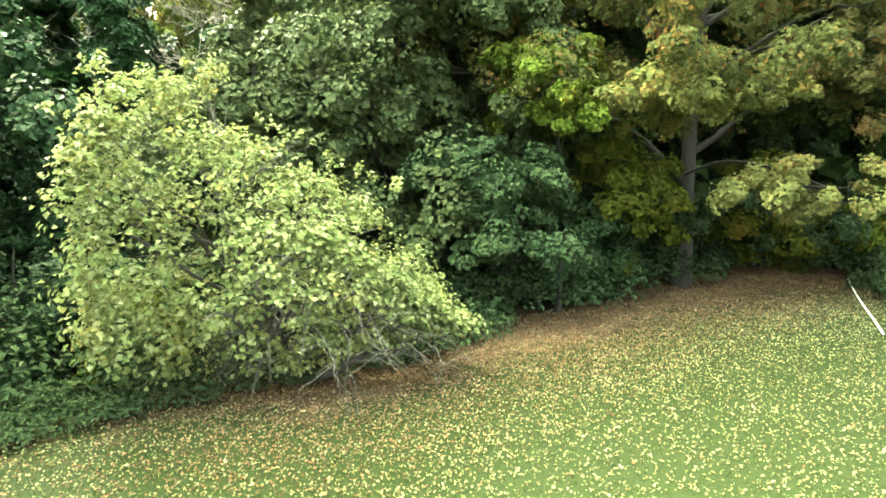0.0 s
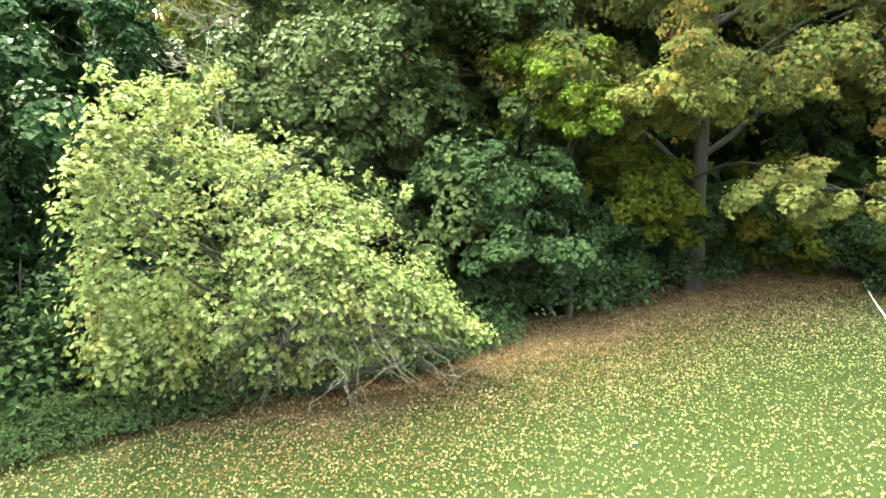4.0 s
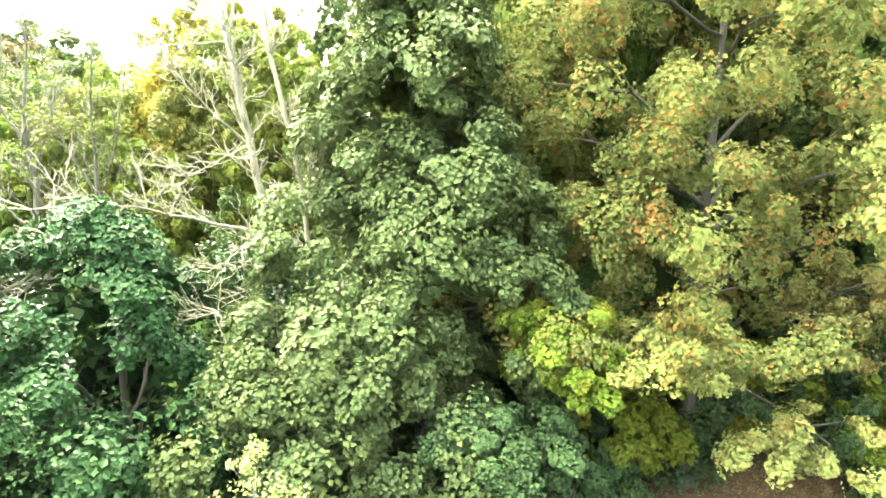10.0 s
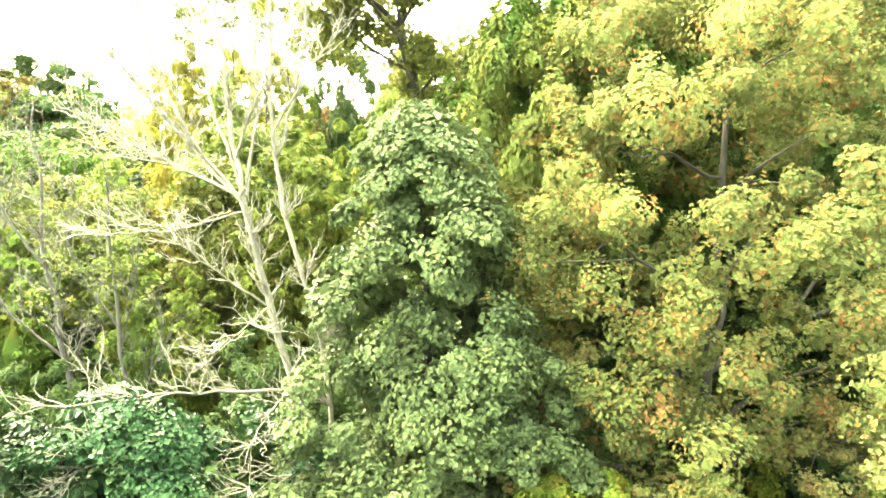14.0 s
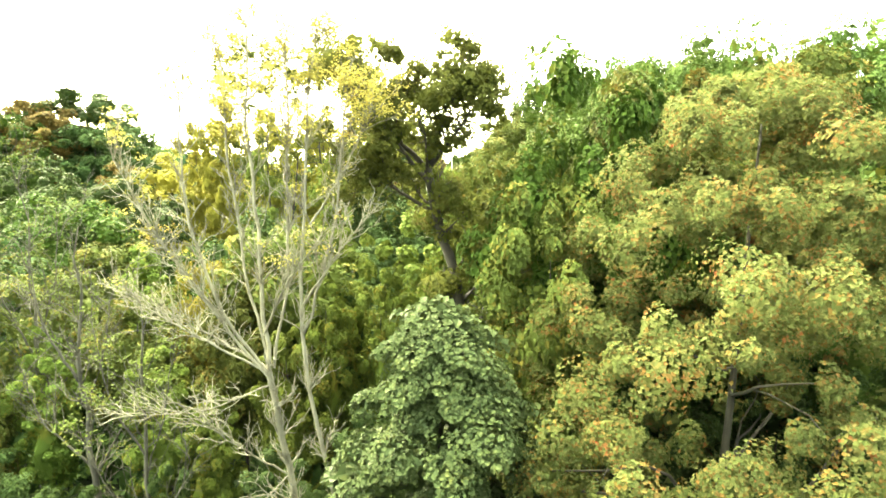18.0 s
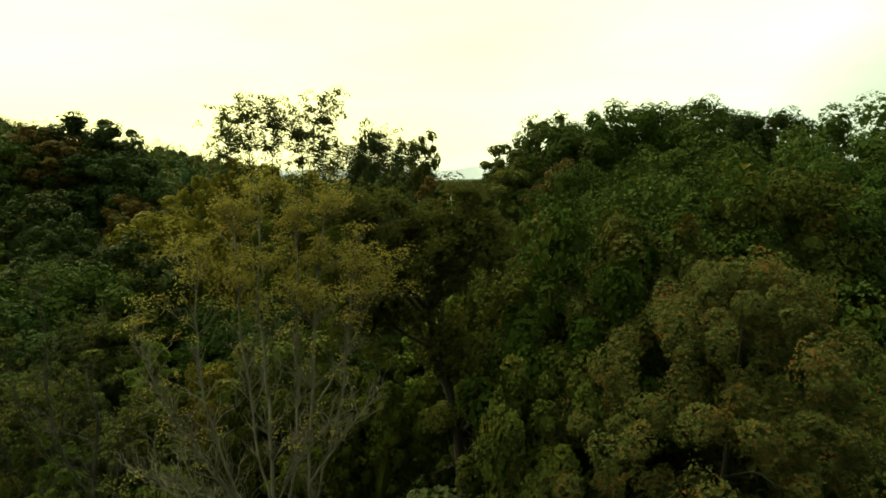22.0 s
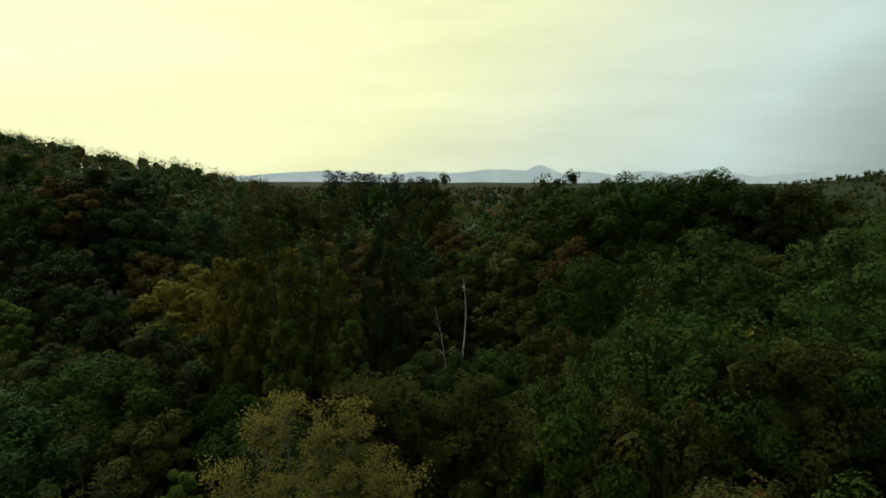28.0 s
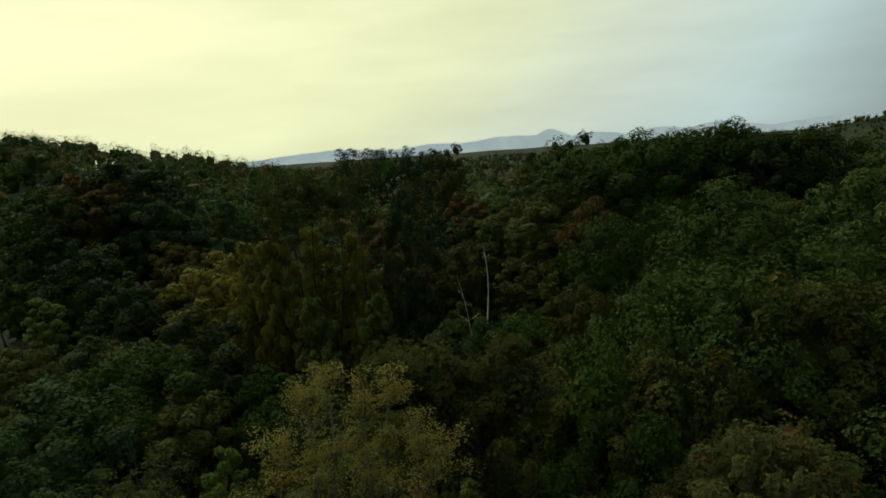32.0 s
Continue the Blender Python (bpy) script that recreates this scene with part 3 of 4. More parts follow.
def tree(name, x, y, label, category, seed, mat, shape, z0, h, rad, count, spr, flat, per, size, thick=0.2, bark=BARK,
         limbs=12, ragged=0.22, inner=0.3, lean=(0, 0), droop=0.35, squash=1.0, group="", base=None, turned=0.0):
    """A whole tree: trunk, limbs and crown. z0 and h: the crown's bottom and top over the ground."""
    r = rng(seed)
    root = empty(name, x, y, float(land(x, y)) if base is None else base)
    c, out = crown_points(r, shape, z0, h - spr * flat, rad, count, ragged, inner, lean, squash)
    kr = spr * (0.55 + 0.65 * r.random(len(c)))
    # the side towards the lawn carries finer leaves than the side inside the wood
    away = math.hypot(x, y - 4)
    near = (out[:, 0] * -x + out[:, 1] * (4 - y)) / away > -0.35
    got = [billow(r, c[sel], kr[sel], out[sel], int(per * dense), size * big, 7, 0.55 + 0.4 * flat, droop, 0.5, inner=2.6 if y > 12 else 1.2) for sel, dense, big in ((near, 3.5, 0.86), (~near, 1.0, 1.5) if y > 15 else (~near, 2.2, 1.0))]
    v, f = join([g[0] for g in got])
    hearts = join([g[1] for g in got])
    tr, lm = woody(r, h * 0.93, z0, c, thick, lean, limbs)
    part("trunk", mesh_from("trunk", *tr, bark, True), root)
    for l in lm:
        part("limb", mesh_from("limb", *l, bark, True), root)
    if turned:
        q = v.reshape(-1, 4, 3)
        m = q.mean(1)
        wave = np.sin(m[:, 0] * 1.1 + 1) * np.sin(m[:, 1] * 0.9) * np.sin(m[:, 2] * 1.3 + 2)
        k = r.random(len(q)) < turned * (0.5 + 1.6 * np.clip(wave, 0, 1))
        for nm, sel, mt, lab in (("turned_leaves", k, TURNED, "orange-brown turned leaves"), ("crown", ~k, mat, "")):
            w = q[sel].reshape(-1, 3)
            o = np.arange(len(w) // 4)[:, None] * 4
            g = np.concatenate([o + np.array([[0, 1, 2]]), o + np.array([[0, 2, 3]])], 1).reshape(-1, 3)
            part(nm, mesh_from(nm, *(join([(w, g), hearts]) if nm == "crown" else (w, g)), mt), root, lab)
    else:
        part("crown", mesh_from("crown", *join([(v, f), hearts]), mat), root)
    tagged(root, label, category, group)
    return root


def near_trees():
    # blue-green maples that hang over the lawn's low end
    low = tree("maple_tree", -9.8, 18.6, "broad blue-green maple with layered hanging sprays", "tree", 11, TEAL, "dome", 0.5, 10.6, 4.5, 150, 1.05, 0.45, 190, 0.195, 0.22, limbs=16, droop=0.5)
    # small white spot among the leaves, modelled as a sprig
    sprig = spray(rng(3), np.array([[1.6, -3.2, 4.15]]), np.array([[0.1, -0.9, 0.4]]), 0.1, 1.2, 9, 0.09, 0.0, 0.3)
    part("pale_sprig", mesh_from("pale_sprig", *sprig, PALE), low, "small white sprig of leaves")
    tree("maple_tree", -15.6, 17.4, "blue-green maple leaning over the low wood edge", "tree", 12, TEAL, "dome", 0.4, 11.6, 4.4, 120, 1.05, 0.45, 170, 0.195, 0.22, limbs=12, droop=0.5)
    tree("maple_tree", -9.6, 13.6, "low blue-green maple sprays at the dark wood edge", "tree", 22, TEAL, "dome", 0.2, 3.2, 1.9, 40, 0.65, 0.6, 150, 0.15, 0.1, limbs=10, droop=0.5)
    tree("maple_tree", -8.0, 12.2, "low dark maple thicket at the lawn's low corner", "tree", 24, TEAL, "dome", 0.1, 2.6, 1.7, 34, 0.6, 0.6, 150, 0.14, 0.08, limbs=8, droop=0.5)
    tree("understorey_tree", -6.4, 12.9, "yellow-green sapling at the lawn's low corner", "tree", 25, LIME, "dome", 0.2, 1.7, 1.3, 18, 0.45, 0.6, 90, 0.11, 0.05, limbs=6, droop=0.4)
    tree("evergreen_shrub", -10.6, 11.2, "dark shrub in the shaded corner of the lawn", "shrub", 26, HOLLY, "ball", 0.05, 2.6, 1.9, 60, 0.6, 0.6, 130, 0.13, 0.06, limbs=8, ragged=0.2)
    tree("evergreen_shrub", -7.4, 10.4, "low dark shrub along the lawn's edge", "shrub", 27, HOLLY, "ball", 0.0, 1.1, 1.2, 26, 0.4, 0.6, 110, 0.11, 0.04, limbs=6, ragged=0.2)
    # two maples added beside the view to keep light off the low corner
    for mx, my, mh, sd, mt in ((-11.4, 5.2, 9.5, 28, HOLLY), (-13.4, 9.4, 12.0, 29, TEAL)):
        tree("maple_tree", mx, my, "maple added beside the view to shade the lawn's low corner", "tree", sd, mt, "dome", 0.8, mh, 4.7, 130, 0.95, 0.62, 190, 0.125, 0.26, limbs=6, droop=0.5)
    # the dark maple in the middle
    tree("maple_tree", -0.95, 19.9, "tall dark-green maple with drooping layered leaves", "tree", 13, DARK, "skirt", 1.4, 18.3, 3.9, 280, 1.05, 0.45, 185, 0.185, 0.24, limbs=20, droop=0.5)
    tree("maple_tree", -4.9, 17.4, "dark-green young maple under the dead tree", "tree", 14, DARK, "dome", 0.6, 8.0, 2.7, 80, 0.8, 0.6, 170, 0.155, 0.14, limbs=10, droop=0.5)
    tree("maple_tree", 1.3, 16.9, "low dark-green maple bough over a shrub", "tree", 23, HOLLY, "dome", 1.7, 5.0, 2.0, 44, 0.65, 0.55, 170, 0.15, 0.1, limbs=10, droop=0.5)
    # the turning maple
    gold = tree("maple_tree", 7.7, 20.8, "large maple turning gold and orange at the lawn's edge", "tree", 15, GOLD, "peak", 5.4, 26.2, 7.8, 520, 0.95, 1.0, 165, 0.145, 0.27, limbs=16, droop=0.0, ragged=0.14, inner=0.3, lean=(3.4, 3.2), turned=0.2)
    r = rng(16)
    for mid, half, count in (((-1.6, -3.8, 5.7), (3.6, 1.6, 1.0), 62), ((2.4, -4.0, 3.0), (3.3, 2.0, 0.75), 26), ((4.8, -2.0, 6.6), (3.2, 2.2, 1.9), 64), ((-4.6, -0.5, 9.0), (1.8, 2.0, 1.6), 34)):
        d = r.normal(size=(count, 3))
        d /= np.linalg.norm(d, axis=1)[:, None]
        c = np.array(mid) + d * np.array(half) * (0.25 + 0.85 * r.random((count, 1)))
        out = d * np.array((1, 1, 0.4)) + np.array((0, -0.4, 0.3))
        out /= np.linalg.norm(out, axis=1)[:, None]
        leaves, hearts = billow(r, c, 0.28 + 0.34 * r.random(count), out, 190, 0.115, 5, 0.8, 0.5)
        part("bough_leaves", mesh_from("bough_leaves", *join([leaves, hearts]), LITBOUGH), gold, "yellow-green bough, leaves lightened as if lit")
        foot = np.array((0.15, 0.1, mid[2] * 0.8 + 1.2))
        arm = [tube(wander(r, foot, np.array(mid), 9, 0.04, -0.3), np.linspace(0.06, 0.025, 9), 7)]
        for q in c[:: 4]:
            arm.append(tube(wander(r, np.array(mid) * 0.75 + foot * 0.25, q, 6, 0.06), np.linspace(0.035, 0.01, 6), 5))
        part("bough", mesh_from("bough", *join(arm), BARK, True), gold)
    # understorey
    tree("understorey_tree", 3.1, 17.6, "small lime-green tree under the maples", "tree", 18, LIME, "dome", 4.9, 7.6, 1.7, 36, 0.55, 0.5, 140, 0.15, 0.1, limbs=12, droop=0.4)
    tree("understorey_tree", 5.2, 19.2, "slight lime-green sapling in the shade", "tree", 19, LIME, "dome", 0.8, 5.0, 1.5, 34, 0.6, 0.5, 110, 0.14, 0.06, limbs=8)
    tree("evergreen_shrub", 3.5, 19.6, "dense grey-green rounded shrub at the wood edge", "shrub", 20, HOLLY, "ball", 0.1, 3.5, 1.9, 90, 0.6, 0.6, 150, 0.12, 0.08, limbs=8, ragged=0.12)
    tree("evergreen_shrub", 0.4, 17.6, "grey-green shrub with drooping leafy stems", "shrub", 21, HOLLY, "ball", 0.1, 3.2, 1.6, 60, 0.6, 0.6, 140, 0.13, 0.08, limbs=8, ragged=0.15)


def shade_shrubs():
    """Bushes in the shade behind the lawn's high end."""
    for k, (x, y, h, rad) in enumerate(((8.9, 22.0, 3.6, 1.9), (11.2, 22.6, 4.2, 2.1), (13.6, 21.6, 3.4, 2.0), (6.3, 22.4, 3.8, 1.8), (15.8, 20.6, 3.8, 2.1), (10.2, 25.0, 5.5, 2.4), (14.0, 24.6, 5.5, 2.6), (18.2, 20.2, 4.5, 2.4), (13.4, 18.2, 1.7, 1.2), (12.9, 16.2, 1.5, 1.1), (14.6, 20.0, 2.4, 1.4))):
        mat, label, kind, cat = ((HOLLY, "dark shrub in the shade of the maples", "evergreen_shrub", "shrub"), (LIME, "dim yellow-green sapling in the wood's shade", "understorey_tree", "tree"))[k % 3 == 1]
        tree(kind, x, y, label, cat, 80 + k, mat, "ball", 0.1, h, rad, 34, 0.62, 0.7, 90, 0.15, 0.06, limbs=5, ragged=0.2)


def apple_tree():
    """The small yellow-green tree on the lawn: a wide crown leaning downhill with bare twigs at its foot."""
    r = rng(31)
    root = empty("apple_tree", -2.75, 11.6, float(land(-2.75, 11.6)))
    n = 900
    x = -3.7 + 6.9 * r.random(n)
    top = np.interp(x, (-3.75, -3.45, -2.6, -1.6, -0.75, 0.6, 1.84, 2.5, 3.3), (3.7, 4.6, 5.2, 5.3, 4.45, 3.65, 2.95, 1.75, 1.0))
    foot = np.interp(x, (-3.75, -3.2, -2.4, 0, 1.8, 3.3), (0.9, 0.3, 0.15, 0.25, 0.7, 0.8))
    v = r.random(n)
    deep = 2.3 * np.sqrt(np.clip(1 - ((x + 0.9) / 3.6) ** 2, 0.02, 1)) * np.sqrt(np.clip(1 - (2 * v - 1) ** 2 * 0.8, 0.05, 1))
    y = deep * np.where(r.random(n) < 0.75, -1, 1) * (0.55 + 0.5 * r.random(n)) + 0.2
    c = np.stack([x * (1 + 0.075 * (y - 0.4)), y, foot + (top - foot) * v], 1)
    hole = np.sin(x * 2.3 + 0.7) * np.sin(c[:, 2] * 2.6 + 1.1) + 0.5 * np.sin(x * 4.1 + c[:, 2] * 3.3)
    c = c[hole > -0.55]
    # the downhill side reaches forward over the lawn
    front = np.array((2.6, -11.0, 3.3))
    c = front + (c - front) * (1 - 0.105 * np.clip(-1.4 - c[:, :1], 0, 2.3))
    out = c - np.array([-0.8, -0.3, 1.6])
    out /= np.linalg.norm(out, axis=1)[:, None]
    leaves = spray(r, c, out, 0.34, 0.9, 30, 0.095, 0.2, 0.2, 0.5, 0.5, 0.3, 0.85)
    tip = []
    for k in range(30):
        tip.append((-3.4 + 0.1 * k + r.normal() * 0.08, 0.2 + r.normal() * 0.5, 4.75 + 0.5 * math.sin(0.2 * k) - (0.07 * (k - 18) if k > 18 else 0) + r.random() * 0.3))
    for k in range(12):
        tip.append((-0.4 + 0.22 * k + r.normal() * 0.1, 0.1 + r.normal() * 0.5, 4.5 - 0.125 * k + r.random() * 0.25))
    for k in range(9):
        tip.append((1.9 + 0.17 * k, -0.7 + r.normal() * 0.25, 1.75 - 0.08 * k + r.normal() * 0.1))
    for k in range(14):
        tip.append((-1.57 + r.normal() * 0.22, 0.7 + r.normal() * 0.2, 5.2 + 0.55 * r.random()))
    tip = np.array(tip)
    tip = front + (tip - front) * (1 - 0.105 * np.clip(-1.4 - tip[:, :1], 0, 2.3))
    tout = np.tile(np.array([[0.2, -0.2, 0.95]]), (len(tip), 1))
    more = spray(r, tip, tout, 0.16, 1.6, 16, 0.092, 0.0, 0.1, 0.75, width=0.8)
    part("crown", mesh_from("crown", *join([leaves, more]), CRAB), root)
    tr, lm = woody(r, 3.4, 0.5, np.concatenate([c[(c[:, 0] > -1.2) | (c[:, 2] > 2.2)], tip]), 0.14, (-1.2, 0), 44, 2)
    part("trunk", mesh_from("trunk", *tr, TWIG, True), root)
    for l in lm:
        part("limb", mesh_from("limb", *l, TWIG, True), root)
    for k in range(46):
        w = r.random() * 2 * math.pi
        a = np.array([math.cos(w) * 0.7 + 0.5, math.sin(w) * 0.7 - 0.3, 1.1 + 0.5 * r.random()])
        e = np.array([math.cos(w) * (1.5 + r.random()) + 0.9, math.sin(w) * 1.9 - 0.4, 0.12 + 0.7 * r.random()])
        p = wander(r, a, e, 7, 0.09, -0.2)
        tw = [tube(p, np.linspace(0.016, 0.005, 7), 5)]
        for _ in range(5):
            j = r.integers(2, 6)
            tw.append(tube(wander(r, p[j], p[j] + r.normal(size=3) * (0.4, 0.4, 0.22), 4, 0.1), np.linspace(0.008, 0.004, 4), 4))
        part("twig", mesh_from("twig", *join(tw), TWIG, True), root)
    tagged(root, "small apple tree with yellow-green leaves and bare lower twigs", "tree")


def branchy(name, x, y, label, seed, stems, bark, up=0.7, twigs=7, length=2.2, leafy=None, bend=(0, 0, 0, 0)):
    """A tree given by the lines of its stems and boughs: (points, thickness at the foot, at the tip); finer branches follow by chance.
    bend: above that height the stems are carried on by so much a metre."""
    r = rng(seed)
    root = empty(name, x, y, float(land(x, y)))
    ends = []
    for k, (pts, t0, t1) in enumerate(stems):
        q = np.array(pts, float)
        rise = np.maximum(q[:, 2] - bend[0], 0)
        q += np.stack([rise * bend[1], rise * bend[2], rise * bend[3]], 1)
        d = np.concatenate([[0], np.cumsum(np.linalg.norm(np.diff(q, axis=0), axis=1))])
        s = np.linspace(0, d[-1], 14)
        p = np.stack([np.interp(s, d, q[:, i]) for i in range(3)], 1)
        p[1:-1] = (p[:-2] + 2 * p[1:-1] + p[2:]) / 4
        p[1:-1] += r.normal(size=(12, 3)) * 0.012 * d[-1] * 0.4
        part("trunk" if q[0][2] < 1 else "bough", mesh_from("stem", *tube(p, np.linspace(t0, t1, 14), 8), bark, True), root)
        way = (p[-1] - p[0]) / d[-1]
        for _ in range(int(twigs * (0.6 + d[-1] / 8))):
            i = r.integers(3, 14)
            if p[i][2] < 6.5:
                continue
            ln = length * (0.4 + 0.7 * r.random())
            w = way * 0.8 + r.normal(size=3) * (0.75, 0.6, 0.3) + np.array([0, 0, up * 0.5])
            e = p[i] + w / np.linalg.norm(w) * ln
            b = wander(r, p[i], e, 7, 0.05, -0.05 * ln)
            th = max(0.02, (t0 + (t1 - t0) * i / 13) * 0.36)
            tw = [tube(b, np.linspace(th, 0.011, 7), 5)]
            for _ in range(5):
                j = r.integers(2, 7)
                w2 = (e - p[i]) / ln * 0.7 + r.normal(size=3) * 0.45 + np.array([0, 0, up * 0.35])
                e2 = b[j] + w2 * ln * 0.42
                b2 = wander(r, b[j], e2, 5, 0.07)
                tw.append(tube(b2, np.linspace(max(0.012, th * 0.45), 0.008, 5), 4))
                ends.append(e2)
            ends.append(e)
            part("branch", mesh_from("branch", *join(tw), bark, True), root)
    if leafy:
        mat, z, per, size, spr = leafy
        c = np.array([e for e in ends if r.random() < (0.03 + 0.97 * smooth(z - 2.0, z + 0.8, e[2])) * (e[2] > z - 6)])
        out = np.tile(np.array([[0, -0.2, 0.98]]), (len(c), 1))
        if spr > 0.7:
            mid = c.mean(0)
            c = c[r.permutation(len(c))[:180]]
            out = c - mid + np.array([0, 0, 1.0])
            out /= np.linalg.norm(out, axis=1)[:, None]
            part("crown", mesh_from("crown", *join(billow(r, c, spr * (0.6 + 0.7 * r.random(len(c))), out, per, size, 6)), mat), root)
        else:
            part("crown", mesh_from("crown", *spray(r, c, out, spr, 0.9, per, size, 0.1, 0.3, width=0.85), mat), root)
    tagged(root, label, "tree")
    return root


DEAD = (
    (((0.6, 0, -0.3), (0.1, 0, 5), (-0.4, 0, 9.4), (-1.2, 0, 14.9), (-1.4, 0, 15.7)), 0.138, 0.12), (((-1.4, 0, 15.6), (-1.6, 0, 18.4), (-1.6, 0, 20.7), (-1.9, 0, 24), (-1.8, 0, 29.0)), 0.0866, 0.0384),
    (((-1.4, -0.1, 15.6), (-2.5, -0.5, 17.3), (-3.4, -0.5, 19.1), (-4.1, -0.5, 21.5), (-4.3, -0.4, 26.3)), 0.0635, 0.0384), (((-1.4, -0.2, 15.7), (-3.9, -1, 17.4), (-6.2, -1, 18.8)), 0.0462, 0.0096),
    (((-1.4, 0.2, 15.8), (-2.2, 0.4, 19), (-2.7, 0.4, 23), (-3.0, 0.4, 28.0)), 0.0577, 0.0384), (((-1.3, 0.3, 15.7), (-0.7, 0.3, 18.4), (-0.5, 0.3, 22.6), (-0.4, 0.3, 28.5)), 0.0577, 0.0384),
    (((1.1, 0, -0.3), (0.9, 0, 6), (0.8, 0, 9.6), (0.5, 0, 12.9), (-0.2, 0, 16.8), (0, 0, 20.7), (0.5, 0, 24), (0.8, 0, 28.2)), 0.11, 0.0384), (((-0.1, 0, 17), (1.0, 0.1, 20), (1.5, 0, 23), (2.0, 0, 26.6)), 0.0462, 0.0384),
    (((-0.5, -0.2, 9.0), (-3.4, -3, 10.1), (-5.9, -3.5, 10.2), (-7.2, -3.5, 10.0)), 0.0519, 0.012), (((-3.5, -3, 10.05), (-5.1, -3.5, 9.0), (-6.1, -3.7, 7.9)), 0.0346, 0.0096),
    (((-0.4, -0.1, 9.1), (-1.1, -2.5, 8.4), (-1.2, -3, 7.0)), 0.0346, 0.0096), (((-0.4, -0.1, 9.0), (-0.2, -2, 7.7), (0, -2.5, 6.8)), 0.0289, 0.008),
    (((-0.9, -0.1, 12), (-2.5, -1.5, 13.9), (-3.1, -2, 14.8)), 0.0404, 0.0096), (((-0.9, -0.1, 11.9), (-1.8, -1.5, 11.2), (-2.5, -2, 10.6)), 0.0289, 0.008),
    (((-1.4, -0.1, 15.2), (-3.1, -1.5, 14.8), (-5.2, -2, 14.9)), 0.0346, 0.008), (((-1.4, -0.2, 15.6), (-3.4, -0.9, 18.6), (-5.4, -1.2, 21.8)), 0.06, 0.014), (((-2.6, -0.5, 17.5), (-4.6, -1.2, 20.4), (-6.2, -1.4, 23.6)), 0.05, 0.014), (((-1.5, 0, 17.0), (-0.4, -0.9, 19.0), (0.9, -1.2, 20.6)), 0.05, 0.012),
    (((-0.1, 0, 18.0), (1.2, -0.5, 19.8), (2.6, -0.6, 21.4)), 0.05, 0.012), (((0.3, 0, 21.0), (1.6, 0.3, 23.0), (2.8, 0.4, 25.4)), 0.045, 0.014), (((-1.4, 0.1, 15.7), (-3.8, 0.6, 17.0), (-6.4, 0.8, 17.6)), 0.05, 0.012),
    (((0.8, 0, 9.7), (1.2, -1, 10.6), (1.6, -1.2, 11.0)), 0.0289, 0.0096),
)
BACK_OAK = (
    (((1.2, 0, -0.5), (0.6, 0, 8), (0.2, 0, 14.5), (-0.8, 0, 19), (-1.4, 0, 22.6)), 0.34, 0.2), (((-1.4, 0, 22.5), (-3.0, 0, 24.5), (-4.4, 0, 27.6)), 0.15, 0.03),
    (((-1.4, 0, 22.5), (-0.8, 0, 24.5), (-0.2, 0.2, 27.2)), 0.14, 0.03), (((-1.2, 0, 21.5), (-3.4, -0.6, 25), (-4.4, -0.8, 28.0)), 0.12, 0.025), (((-1.4, 0, 22.4), (0.6, -0.4, 25.5), (1.6, -0.5, 27)), 0.11, 0.025), (((0.5, 0.1, 12.5), (1.8, 0, 17.0), (3.0, 0, 19.6)), 0.16, 0.06), (((-1.0, 0, 20), (-3.6, -0.6, 22), (-5.2, -0.6, 23)), 0.1, 0.02),
)
LOW_BARE = (
    (((0.6, 0, -0.3), (0.2, 0, 8), (0, 0, 14), (0.4, 0, 20)), 0.24, 0.03), (((0.3, 0, 7.5), (2.2, -0.5, 10.5), (2.8, -0.5, 12)), 0.08, 0.012), (((0.2, 0, 8), (-1.8, -0.5, 10.5), (-2.6, -0.5, 12.5)), 0.08, 0.012),
    (((0.1, 0, 11), (1.6, -0.4, 14.5), (2.2, -0.4, 18)), 0.08, 0.012), (((0.1, 0, 12), (-1.4, -0.4, 15), (-2.0, -0.4, 19)), 0.08, 0.012),
)


